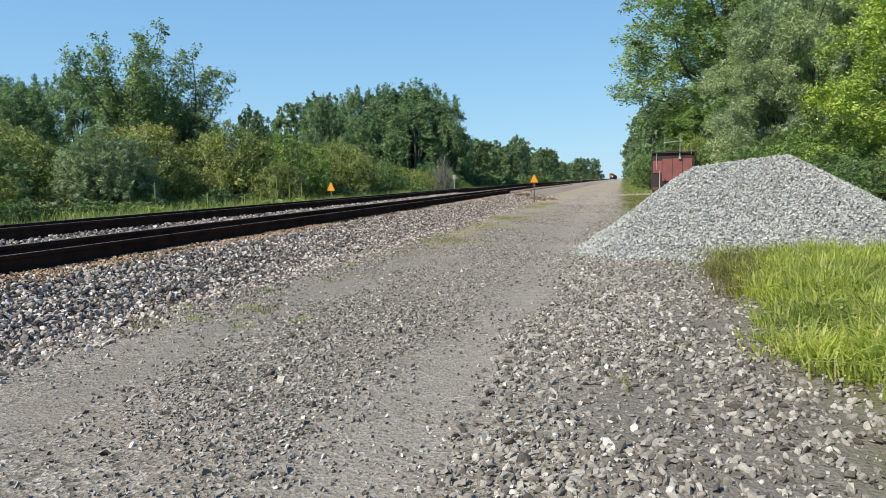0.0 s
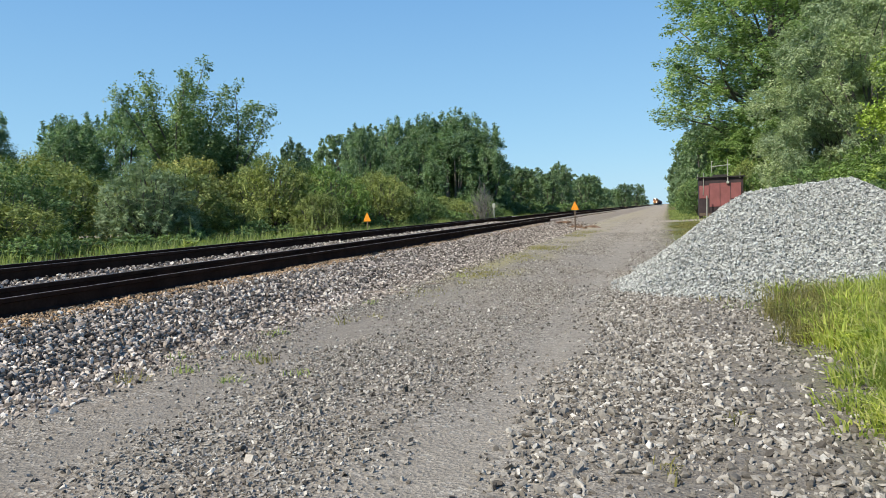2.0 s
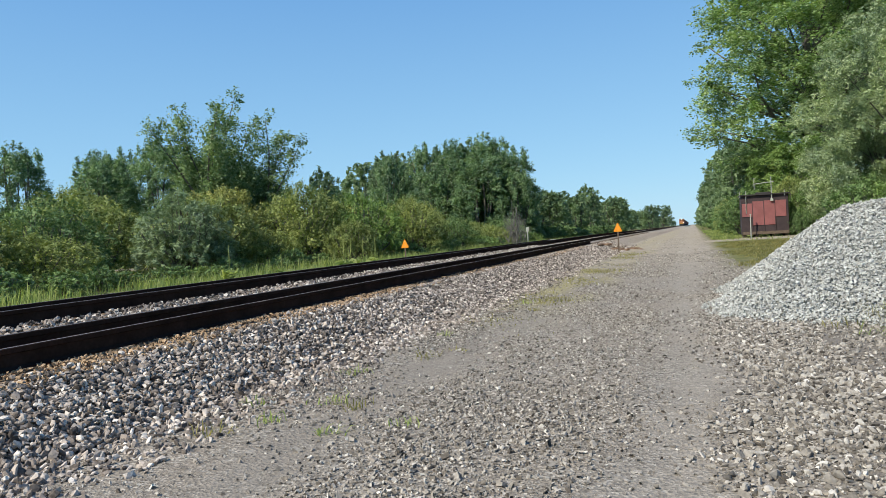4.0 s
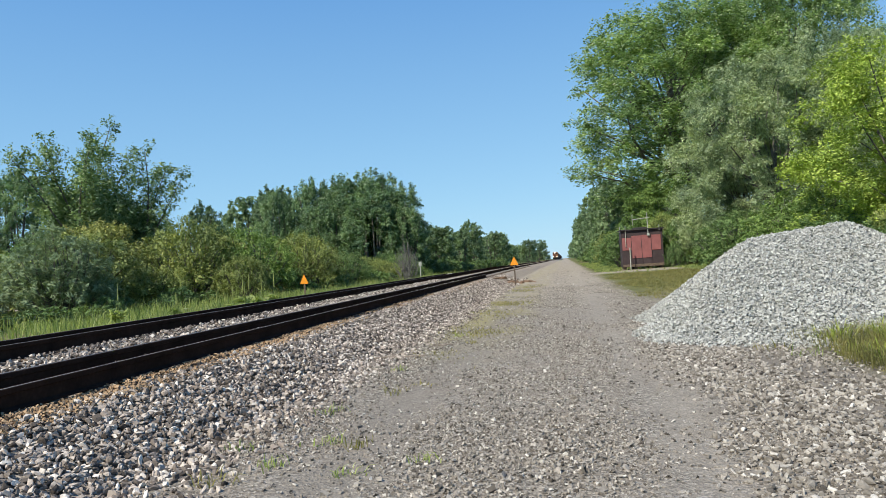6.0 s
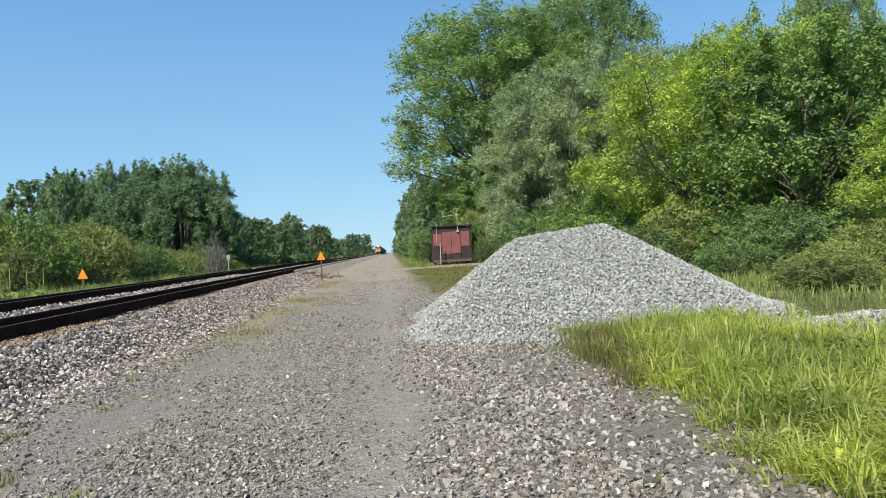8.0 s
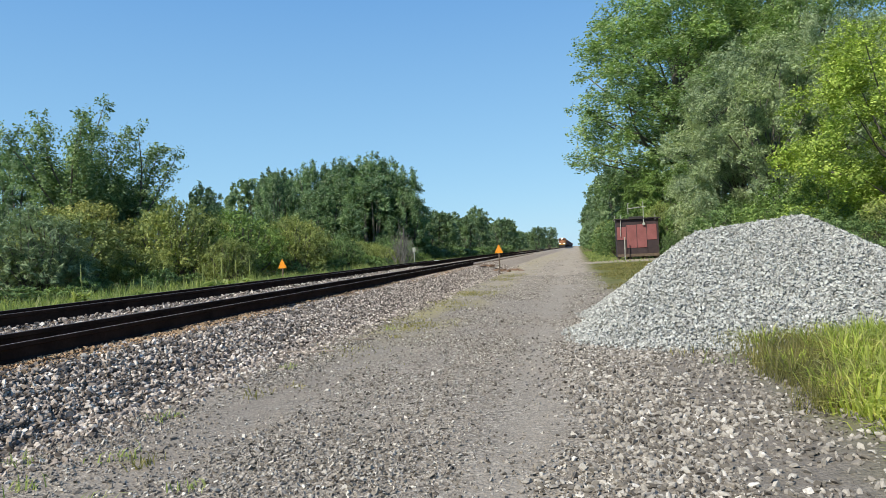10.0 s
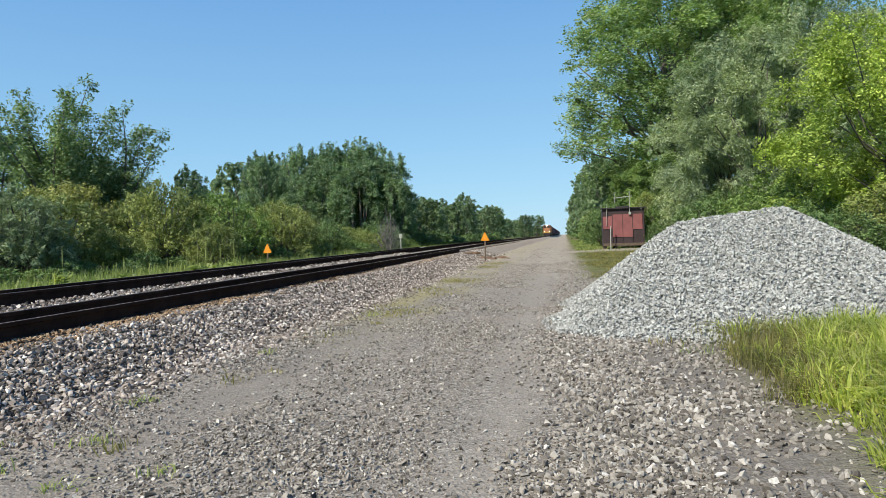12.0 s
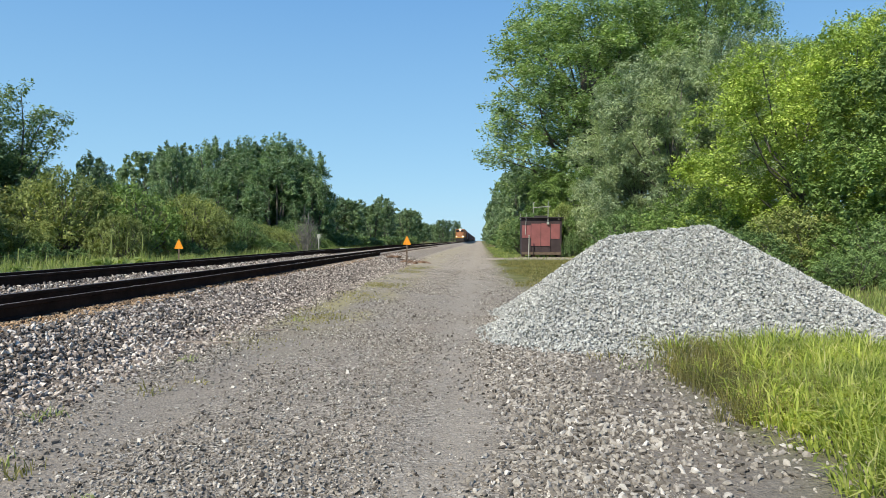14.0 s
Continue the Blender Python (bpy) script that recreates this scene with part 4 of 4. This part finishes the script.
for i, (x, y, s, tall) in enumerate(((-19, 9, .95, .9), (-21, 13, 1.1, 1.0), (-18.4, 17, .75, .7), (-22, 19, 1.1, 1.1), (-19.5, 22, .8, .8), (-23.5, 25.5, 1.1, 1.05), (-20.3, 33, 1.15, 1.1), (-23, 38, 1.2, 1.2), (-18.3, 36.5, .7, .65),
                                     (-18.6, 41, 1.1, 1.12), (-15.6, 43.5, 1.05, 1.1), (-14.6, 40, .6, .6), (-19, 47, 1.2, 1.15), (-14, 49, .95, .9), (-17, 54, 1.15, 1.1), (-12.8, 55, .7, .65), (-14.5, 60, .9, .8), (-19, 62, 1.1, 1.0), (-12, 64, .7, .6),
                                     (-27, 31, 1.2, 1.2), (-29, 40, 1.3, 1.2), (-34, 36, 1.3, 1.25), (-26, 14, 1.2, 1.2), (-31, 22, 1.3, 1.3), (-15, 68, 1.0, .9), (-12.5, 72, .8, .7))):
    plant(SHRUB_G[i % 2] if i % 5 == 0 else SHRUB[(0, 1, 2, 1, 0)[i % 5]], x, y, i * 71, s * 1.08, tall * (0.92, 1.22, 1.05, 1.15)[i % 4] * (1.0 + 0.2 * float(step(y, 28, 36) * (1 - step(y, 58, 66)))))
for x, y, s in ((-14.2, 76, 1.0), (-19.5, 74.5, 1.05), (-24, 75.5, 1.0)):
    plant(SHRUB_G[1], x, y, x * 40, s, s * 0.95)
plant(AIRY, -31.6, 50, 20, 1.05, 1.04)
plant(PINE, -18.2, 29, 0, 1.1, 1.08)
plant(PINE, -26.5, 20, 50, 1.0, 0.9)
for i in range(5):
    plant(SHRUB_G[i % 2], -11.5 - (i % 2) * 1.5, 58 + i * 5, i * 50, 0.55, 0.4)

# row along the line, both sides
gen_row = np.random.default_rng(5)


def row_tree(i, y):
    """Fuller trees nearby, plainer ones far off."""
    return FAR[i % 3] if y < 210 else DISTANT[i % 2]


for i in range(30):
    y = 10 + i * 1.9
    plant(BANK, (-16.2 if y < 45 else -12.6) + gen_row.uniform(-1.2, 1.2) + 0.05 * max(0, y - 45), y, i * 53, gen_row.uniform(0.25, 0.45), gen_row.uniform(0.2, 0.4))
for i, y in enumerate([96, 104, 112, 122, 132, 144, 156, 170, 185, 200, 220, 245, 270, 300, 335, 370, 410, 460, 520, 590, 680, 790, 920]):
    x = -15.5 - gen_row.uniform(0, 4) + (2.5 if 180 < y < 230 else 0)
    s = gen_row.uniform(0.75, 1.0) * (1 + 0.12 * (y > 180))
    plant(row_tree(i, y), x, y, i * 59, s * 1.05, s * (1.0, 1.15, 0.85, 1.05, 0.95)[i % 5])
    plant(row_tree(i + 1, y), x - 8, y + 5, i * 37, s * 1.2, s * 1.18)
    if y > 100:
        xr = 11.6 + gen_row.uniform(-.6, .6) + 0.003 * max(0, y - 90)
        plant(row_tree(i + 2, y), xr, y, i * 43, s * 1.1, s * 1.3)
        plant(row_tree(i, y), xr + 8, y + 4, i * 29, s * 1.4, s * 1.25)
plant(FAR[1], -10.5, 440, 40, 1.55, 1.5)
plant(FAR[2], -12, 330, 10, 1.2, 1.15)
for i, y in enumerate(range(74, 190, 7)):
    plant(BANK, -11.5 - gen_row.uniform(0, 3), y + 8, i * 31, 0.8, gen_row.uniform(0.5, 0.8))
    if y > 60:
        plant(BANK, 10.6 + gen_row.uniform(0, 2), y, i * 47, 1.0, gen_row.uniform(0.8, 1.3))

# right of the lane
plant(COTTON[0], 16.2, 68, 130, 1.36, 0.93)
plant(COTTON[0], 22.4, 76, 30, 0.75, 0.93)
plant(COTTON[0], 28.0, 72, 140, 1.0, 1.13)
plant(COTTON[0], 38.6, 48, 200, 0.42, 0.8)
plant(COTTON[0], 40, 84, 60, 0.9, 0.95)
plant(WILLOW, 17.8, 45, 0, 1.0, 1.02)
plant(WILLOW, 16.6, 48.5, 120, 0.7, 0.72)
plant(WILLOW, 22.6, 48.0, 230, 0.85, 1.16)
plant(LIME[0], 19.3, 31, 0, 1.04, 0.98)
plant(LIME[0], 23.0, 31, 80, 0.9, 1.13)
plant(GREEN[0], 20.6, 24.5, 0, 0.95, 0.95)
plant(GREEN[1], 25.2, 27, 40, 0.9, 1.02)
plant(GREEN[0], 29, 31, 90, 0.7, 0.8)
plant(SHRUB[0], 14.2, 14.2, 10, 0.36, 0.25)
plant(SHRUB[1], 15.2, 15.4, 70, 0.34, 0.28)
plant(LIME[0], 20.2, 17.6, 10, 0.55, 0.46)
plant(GREEN[0], 23.4, 16.5, 100, 0.6, 0.46)
plant(GREEN[1], 27.5, 19, 70, 0.8, 0.62)
plant(AIRY, 32, 31, 120, 0.5, 0.6)
plant(GREEN[0], 13.6, 60, 30, 0.9, 0.82)
plant(FAR[1], 12.4, 74, 30, 0.8, 0.85)
plant(FAR[2], 11.4, 88, 120, 0.85, 1.05)
plant(FAR[0], 11.0, 97, 75, 0.8, 1.2)
plant(GREEN[1], 13.2, 66, 30, 0.5, 0.5)
for i, (x, y, s, tall) in enumerate(((9.6, 57, .8, 1.0), (13.6, 51.5, .8, 1.05), (15.4, 46, .9, 1.1), (12.6, 54.5, .8, 1.2), (14.2, 40, .9, .9), (16.5, 37, 1.1, 1.1), (15.8, 31, .8, .7), (17.0, 26.5, .75, .75),
                                     (17.6, 21.5, .6, .6), (14.2, 34, .7, .6), (15.4, 20, .42, .32), (17.0, 15.4, .4, .34), (14.6, 25, .6, .5), (22, 13.4, .7, .5), (11, 61, 1.0, 1.1), (10.5, 66, 1.0, 1.1), (14.2, 29, .6, .5), (25.5, 12.5, .9, .9),
                                     (18.0, 13.2, .6, .46), (17.4, 16.6, .55, .42), (18.4, 19.5, .7, .55), (17.6, 23, .7, .6), (19.8, 15.2, .7, .6), (20.4, 12.6, .7, .6), (18.0, 28, .8, .8), (16.8, 33.5, .9, 1.0), (12.3, 48.9, .32, .5))):
    plant((SHRUB_G[1], SHRUB_G[0], SHRUB_G[1], SHRUB[0])[i % 4], x, y, i * 71, s, tall)


# dead, vine-tangled tree
def dead_tree():
    gen = np.random.default_rng(17)
    ob = empty("dead_tree", -8.9, 60, -0.2, label="dead grey tree tangled with bare vines", category="tree")
    runs = [limb((0, 0, 0), (0.2, 0, 3.6), 0.11, 0.04, gen, 0.06, 5)]
    for k in range(170):
        a = gen.uniform(0, 6.283)
        r = gen.uniform(0.1, 1.5)
        z0 = gen.uniform(0, 3.0) * (1 - r * 0.35)
        runs.append(limb((math.cos(a) * r * .5, math.sin(a) * r * .5, z0), (math.cos(a) * r, math.sin(a) * r, min(z0 + gen.uniform(0.6, 1.9), 4.7 - r * 1.7 - gen.uniform(0, 0.7))), 0.02, 0.008, gen, 0.3, 4))
    tubes("bare_crown", runs, M["dead_bark"], ob, 5)


dead_tree()

# ---- grasses ----


def clumped(centres, per, loose):
    """Blade roots in tufts, and the way in which each blade leans out of its tuft."""
    off = rng.normal(size=(len(centres) * per, 2)) * loose
    return np.repeat(centres, per, 0) + off, np.arctan2(off[:, 1], off[:, 0])


def patch_keep(x, y):
    edge_x = 7.75 + 0.22 * smooth_noise(x, y, 2.2, 41) + 0.25 * step(-y, -5.5, -4.0)
    bare = (1 - 0.8 * step(y, 7.6, 8.4) * (1 - step(x, 8.5, 9.3))) * np.where((y > 7.8) & (x > 10.2), 0.06, 1) * np.where(pile_h(x, y) > 0.12, 0, 1)
    return step(x, edge_x - 0.15, edge_x + 0.35) * bare * np.clip(0.75 + 0.5 * smooth_noise(x, y, 1.5, 42), 0.1, 1)


centres = scatter(7.4, 15.0, -0.9, 10.6, 5300, lambda x, y: patch_keep(x, y) * step(y, -0.9, 0.8))
roots, away = clumped(centres, 38, 0.075)
low = np.clip((roots[:, 0] - 7.2) / 1.3, 0.35, 0.85) * np.repeat(rng.uniform(0.55, 1.15, len(centres)), 38)
tagged(blades("grass_patch", roots, rng.uniform(0.2, 0.5, len(roots)) * low, M["grass"], None, 1.5, 0.0065, away=away), "long yellow-green grass beside the gravel", "grass", kind="stuff")
broad = scatter(7.8, 15.5, -1.0, 8.2, 1500, patch_keep)
leaves("broad_weeds", [((x_, y_, float(ground_z(x_, y_)) + h_), (0.13, 0.13, 0.09)) for (x_, y_), h_ in zip(broad, rng.uniform(0.08, 0.24, len(broad)))], 13000, 0.03, M["grass"], None, rng, 1.8, 0.3)
tagged(bpy.data.objects["broad_weeds"], "low broad-leaved weeds among the grass", "weeds", kind="stuff")
edge = scatter(7.6, 9.6, 7.2, 10.8, 34000, lambda x, y: np.where(pile_h(x, y) > 0.2, 0, 0.9) * step(x + 0.25 * smooth_noise(x, y, 2.6, 48), 7.65, 8.05) * (1 - step(x, 8.5, 9.5)) * np.clip(0.6 + 0.6 * smooth_noise(x, y, 3.0, 47), 0, 1))
tagged(blades("seed_grass", edge, rng.uniform(0.06, 0.3, len(edge)), M["grass_dry"], None, 1.2, 0.0028), "brownish seed-headed grass at the foot of the heap", "grass", kind="stuff")
verge = scatter(-17.5, -3.6, 6, 80, 70000, lambda x, y: np.clip(0.6 + 0.5 * smooth_noise(x, y, 0.7, 44), 0.1, 1))
tagged(blades("verge_grass", verge, rng.uniform(0.2, 0.7, len(verge)) * np.clip(0.8 + 0.6 * smooth_noise(verge[:, 0], verge[:, 1], 1.1, 51), 0.4, 1.5), M["verge_grass"], None, 0.7, 0.012), "pale green grass and weeds beyond the track", "grass", kind="stuff")
right = scatter(7.0, 15, 24, 110, 48000, lambda x, y: np.where((y > 15) & (y < 48) & (x < 12), 0.1, 1) * step(x + 0.5 * smooth_noise(x, y, 0.6, 45) - 0.003 * np.maximum(y - 60, 0), 6.9, 7.6) * np.where((y > 46.5) & (y < 52) & (x > 8.5) & (x < 12), 0.1, 1))
tagged(blades("roadside_grass", right, rng.uniform(0.05, 0.2, len(right)) * np.where(right[:, 1] < 42, 0.3, 1.1), M["verge_grass"], None, 0.8, 0.014), "short grass along the right side of the lane", "grass", kind="stuff")
dry = scatter(6.7, 12, 15.5, 42, 22000, lambda x, y: step(x + 0.4 * smooth_noise(x, y, 0.8, 49), 7.0, 7.5) * np.where(pile_h(x, y) > 0.03, 0, 1))
tagged(blades("dry_grass", dry, rng.uniform(0.025, 0.09, len(dry)), M["grass_dry"], None, 0.7, 0.012), "low brownish grass behind the gravel heap", "grass", kind="stuff")
back = scatter(11.5, 30, 10.6, 30, 30000, lambda x, y: step(x, 11.4, 12.6) * np.where(pile_h(x, y) > 0.02, 0, 1))
tagged(blades("wood_edge_grass", back, rng.uniform(0.1, 0.34, len(back)), M["verge_grass"], None, 0.9, 0.008), "tall grass at the foot of the trees", "grass", kind="stuff")
thin_grass = scatter(2.2, 4.4, 9, 36, 30000, lambda x, y: np.clip(0.2 + smooth_noise(x, y, 1.3, 46) * 0.7, 0, 1) * np.exp(-((x - 3.1) / 0.6) ** 2))
tagged(blades("thin_grass", thin_grass, rng.uniform(0.02, 0.07, len(thin_grass)), M["grass_dry"], None, 1.0, 0.007), "thin dry grass creeping over the gravel", "grass", kind="stuff")


def weed(x, y, size, mat, seed):
    gen = np.random.default_rng(seed)
    n_ = 24
    p = gen.normal(size=(n_, 2)) * size * 0.35 + (x, y)
    ob = blades("weed", p, gen.uniform(0.25, 0.7, n_) * size, mat, None, 1.6, 0.0045)
    tagged(ob, "small weed growing in the gravel", "weed", "weeds", "stuff")


for i, (x, y, s) in enumerate(((2.62, 7.3, .2), (3.25, 8.6, .14), (2.3, 6.1, .2), (7.3, 9.9, .25), (7.55, 9.3, .3), (6.75, 4.1, .14), (3.0, 6.2, .2), (3.25, 6.1, .2), (3.9, 5.6, .14), (3.05, 8.2, .24), (2.75, 9.6, .18), (7.1, 5.0, .12), (3.4, 5.4, .14), (2.5, 5.3, .22), (2.75, 5.6, .18), (3.3, 12.4, .16), (2.9, 13.5, .2))):
    weed(x, y, s, M["grass_dry"] if i % 2 else M["verge_grass"], 200 + i)


# mullein stalks in the far verge
def mullein(x, y, h, seed):
    gen = np.random.default_rng(seed)
    ob = empty("mullein", x, y, float(ground_z(x, y)), label="tall mullein stalk in the verge grass", category="weed", group="mulleins")
    bm = bmesh.new()
    rod(bm, (0, 0, 0), (0.02, 0, h), 0.012, 0.008, 6)
    rod(bm, (0.012, 0, h * 0.6), (0.02, 0, h), 0.022, 0.01, 7)
    part("stalk", bm, M["leaf_olive"], ob)
    leaves("foliage", [((0, 0, h * 0.2), (0.28, 0.28, h * 0.18))], 60, 0.22, M["verge_grass"], ob, gen, 2.0, 0.3)


for i in range(9):
    mullein(-7.6 - gen_row.uniform(0, 3), 22 + i * 1.0 + gen_row.uniform(0, 1), gen_row.uniform(0.8, 1.6), 300 + i)


# ---- the train ----
def wheelset(parent, y, x0=0.0):
    bm = bmesh.new()
    for sx in (-0.755, 0.755):
        rod(bm, (sx - 0.06, y, 0.5), (sx + 0.06, y, 0.5), 0.5, None, 18)
    rod(bm, (-0.8, y, 0.5), (0.8, y, 0.5), 0.08, None, 8)
    part("wheelset", bm, M["loco_dark"], parent)


def locomotive(y, name_label, body):
    ob = empty("locomotive", 0, y, 0, label=name_label, category="locomotive", group="locomotives")
    bm = bmesh.new()
    box(bm, -1.5, 1.5, 0.3, 22, 1.25, 1.65)
    part("frame", bm, M["loco_dark"], ob, bevel=0.03)
    bm = bmesh.new()
    vs = box(bm, -1.2, 1.2, 1.4, 3.3, 1.65, 3.15)
    for v in vs:
        if v.co.y < 2 and v.co.z > 3:
            v.co.y += 0.35
    part("nose", bm, body, ob, "short hood nose", bevel=0.08)
    bm = bmesh.new()
    box(bm, -1.55, 1.55, 3.3, 5.9, 1.65, 4.45)
    cab = part("cab", bm, body, ob, bevel=0.1)
    for x0, x1 in ((-1.3, -0.25), (0.25, 1.3)):
        bm = bmesh.new()
        box(bm, x0, x1, 3.27, 3.33, 3.45, 4.1)
        part("windscreen", bm, M["glass"], cab)
    for sx in (-1, 1):
        bm = bmesh.new()
        box(bm, sx * 1.53, sx * 1.57, 3.8, 5.4, 3.3, 4.0)
        part("side_window", bm, M["glass"], cab)
    bm = bmesh.new()
    box(bm, -1.0, 1.0, 5.9, 20.8, 1.65, 4.3)
    part("long_hood", bm, body, ob, bevel=0.08)
    bm = bmesh.new()
    box(bm, -1.5, 1.5, 16.4, 20.0, 3.5, 4.7)
    part("radiator", bm, M["loco_dark"], ob, bevel=0.06)
    bm = bmesh.new()
    box(bm, -0.6, 0.6, 9, 11, 4.3, 4.65)
    part("exhaust", bm, M["loco_dark"], ob)
    bm = bmesh.new()
    box(bm, -1.4, 1.4, 8.2, 13.6, 0.35, 1.25)
    part("fuel_tank", bm, M["loco_dark"], ob, bevel=0.15)
    bm = bmesh.new()
    for v in box(bm, -1.4, 1.4, 0.05, 0.5, 0.15, 1.3):
        if v.co.y < 0.2 and v.co.z < 0.5:
            v.co.y += 0.2
    part("plow", bm, M["loco_dark"], ob)
    bm = bmesh.new()
    box(bm, -1.5, 1.5, 0.26, 0.32, 1.3, 1.62)
    part("sill_stripe", bm, M["loco_yellow"], ob)
    for sx in (-1.45, 1.45):
        bm = bmesh.new()
        for k in range(8):
            rod(bm, (sx, 0.6 + k * 2.9, 1.65), (sx, 0.6 + k * 2.9, 2.65), 0.025, None, 6)
        rod(bm, (sx, 0.6, 2.65), (sx, 21, 2.65), 0.025, None, 6)
        part("handrail", bm, M["loco_yellow"], ob)
    for x, z in ((-0.14, 4.25), (0.14, 4.25), (-1.1, 1.9), (1.1, 1.9)):
        bm = bmesh.new()
        yy = 3.2 if z > 3 else 1.3
        rod(bm, (x, yy, z), (x, yy + 0.12, z), 0.16, None, 12)
        part("headlight", bm, M["headlight"], ob)
    for c in (3.6, 18.2):
        bm = bmesh.new()
        for sx in (-1.05, 1.05):
            box(bm, sx - 0.09, sx + 0.09, c - 2.3, c + 2.3, 0.45, 0.95)
        part("truck_frame", bm, M["loco_dark"], ob)
        for dy in (-1.9, 0, 1.9):
            wheelset(ob, c + dy)
    return ob


def freight_car(y, mat, label):
    ob = empty("freight_car", 0, y, 0, label=label, category="freight car", group="freight cars")
    bm = bmesh.new()
    box(bm, -1.5, 1.5, 0.5, 16.5, 1.1, 4.35)
    part("body", bm, mat, ob, bevel=0.05)
    for sx in (-1.52, 1.52):
        bm = bmesh.new()
        for k in range(11):
            box(bm, sx - 0.05, sx + 0.05, 0.9 + k * 1.5, 1.05 + k * 1.5, 1.15, 4.3)
        part("side_ribs", bm, mat, ob)
    bm = bmesh.new()
    box(bm, -0.25, 0.25, 0, 17, 0.75, 1.1)
    part("centre_sill", bm, M["loco_dark"], ob)
    for c in (2.2, 14.8):
        for dy in (-0.9, 0.9):
            wheelset(ob, c + dy)
    return ob


TRAIN = [(locomotive(0, "orange diesel locomotive with lit headlights", M["loco_orange"]), 0.0), (locomotive(0, "orange diesel locomotive coupled behind the first", M["loco_orange"]), 22.5)]
car_a, car_b = freight_car(0, M["car_rust"], "rust-red ribbed freight car in the train"), freight_car(0, M["car_grey"], "grey ribbed freight car in the train")
TRAIN += [(car_a, 45.0), (car_b, 62.2)]
for k in range(40):
    TRAIN.append((copy_thing(car_a if k % 3 else car_b, pose(0, 0, 0)), 79.4 + 17.2 * k))


def motions():
    """The train runs towards the camera at an even speed."""
    for thing, behind in TRAIN:
        walk(thing, [(t, pose(-0.75, y + behind, 0.63 - float(fall(y + behind)))) for t, y in ((0.0, 600), (7.0, 420), (14.0, 240))])


motions()
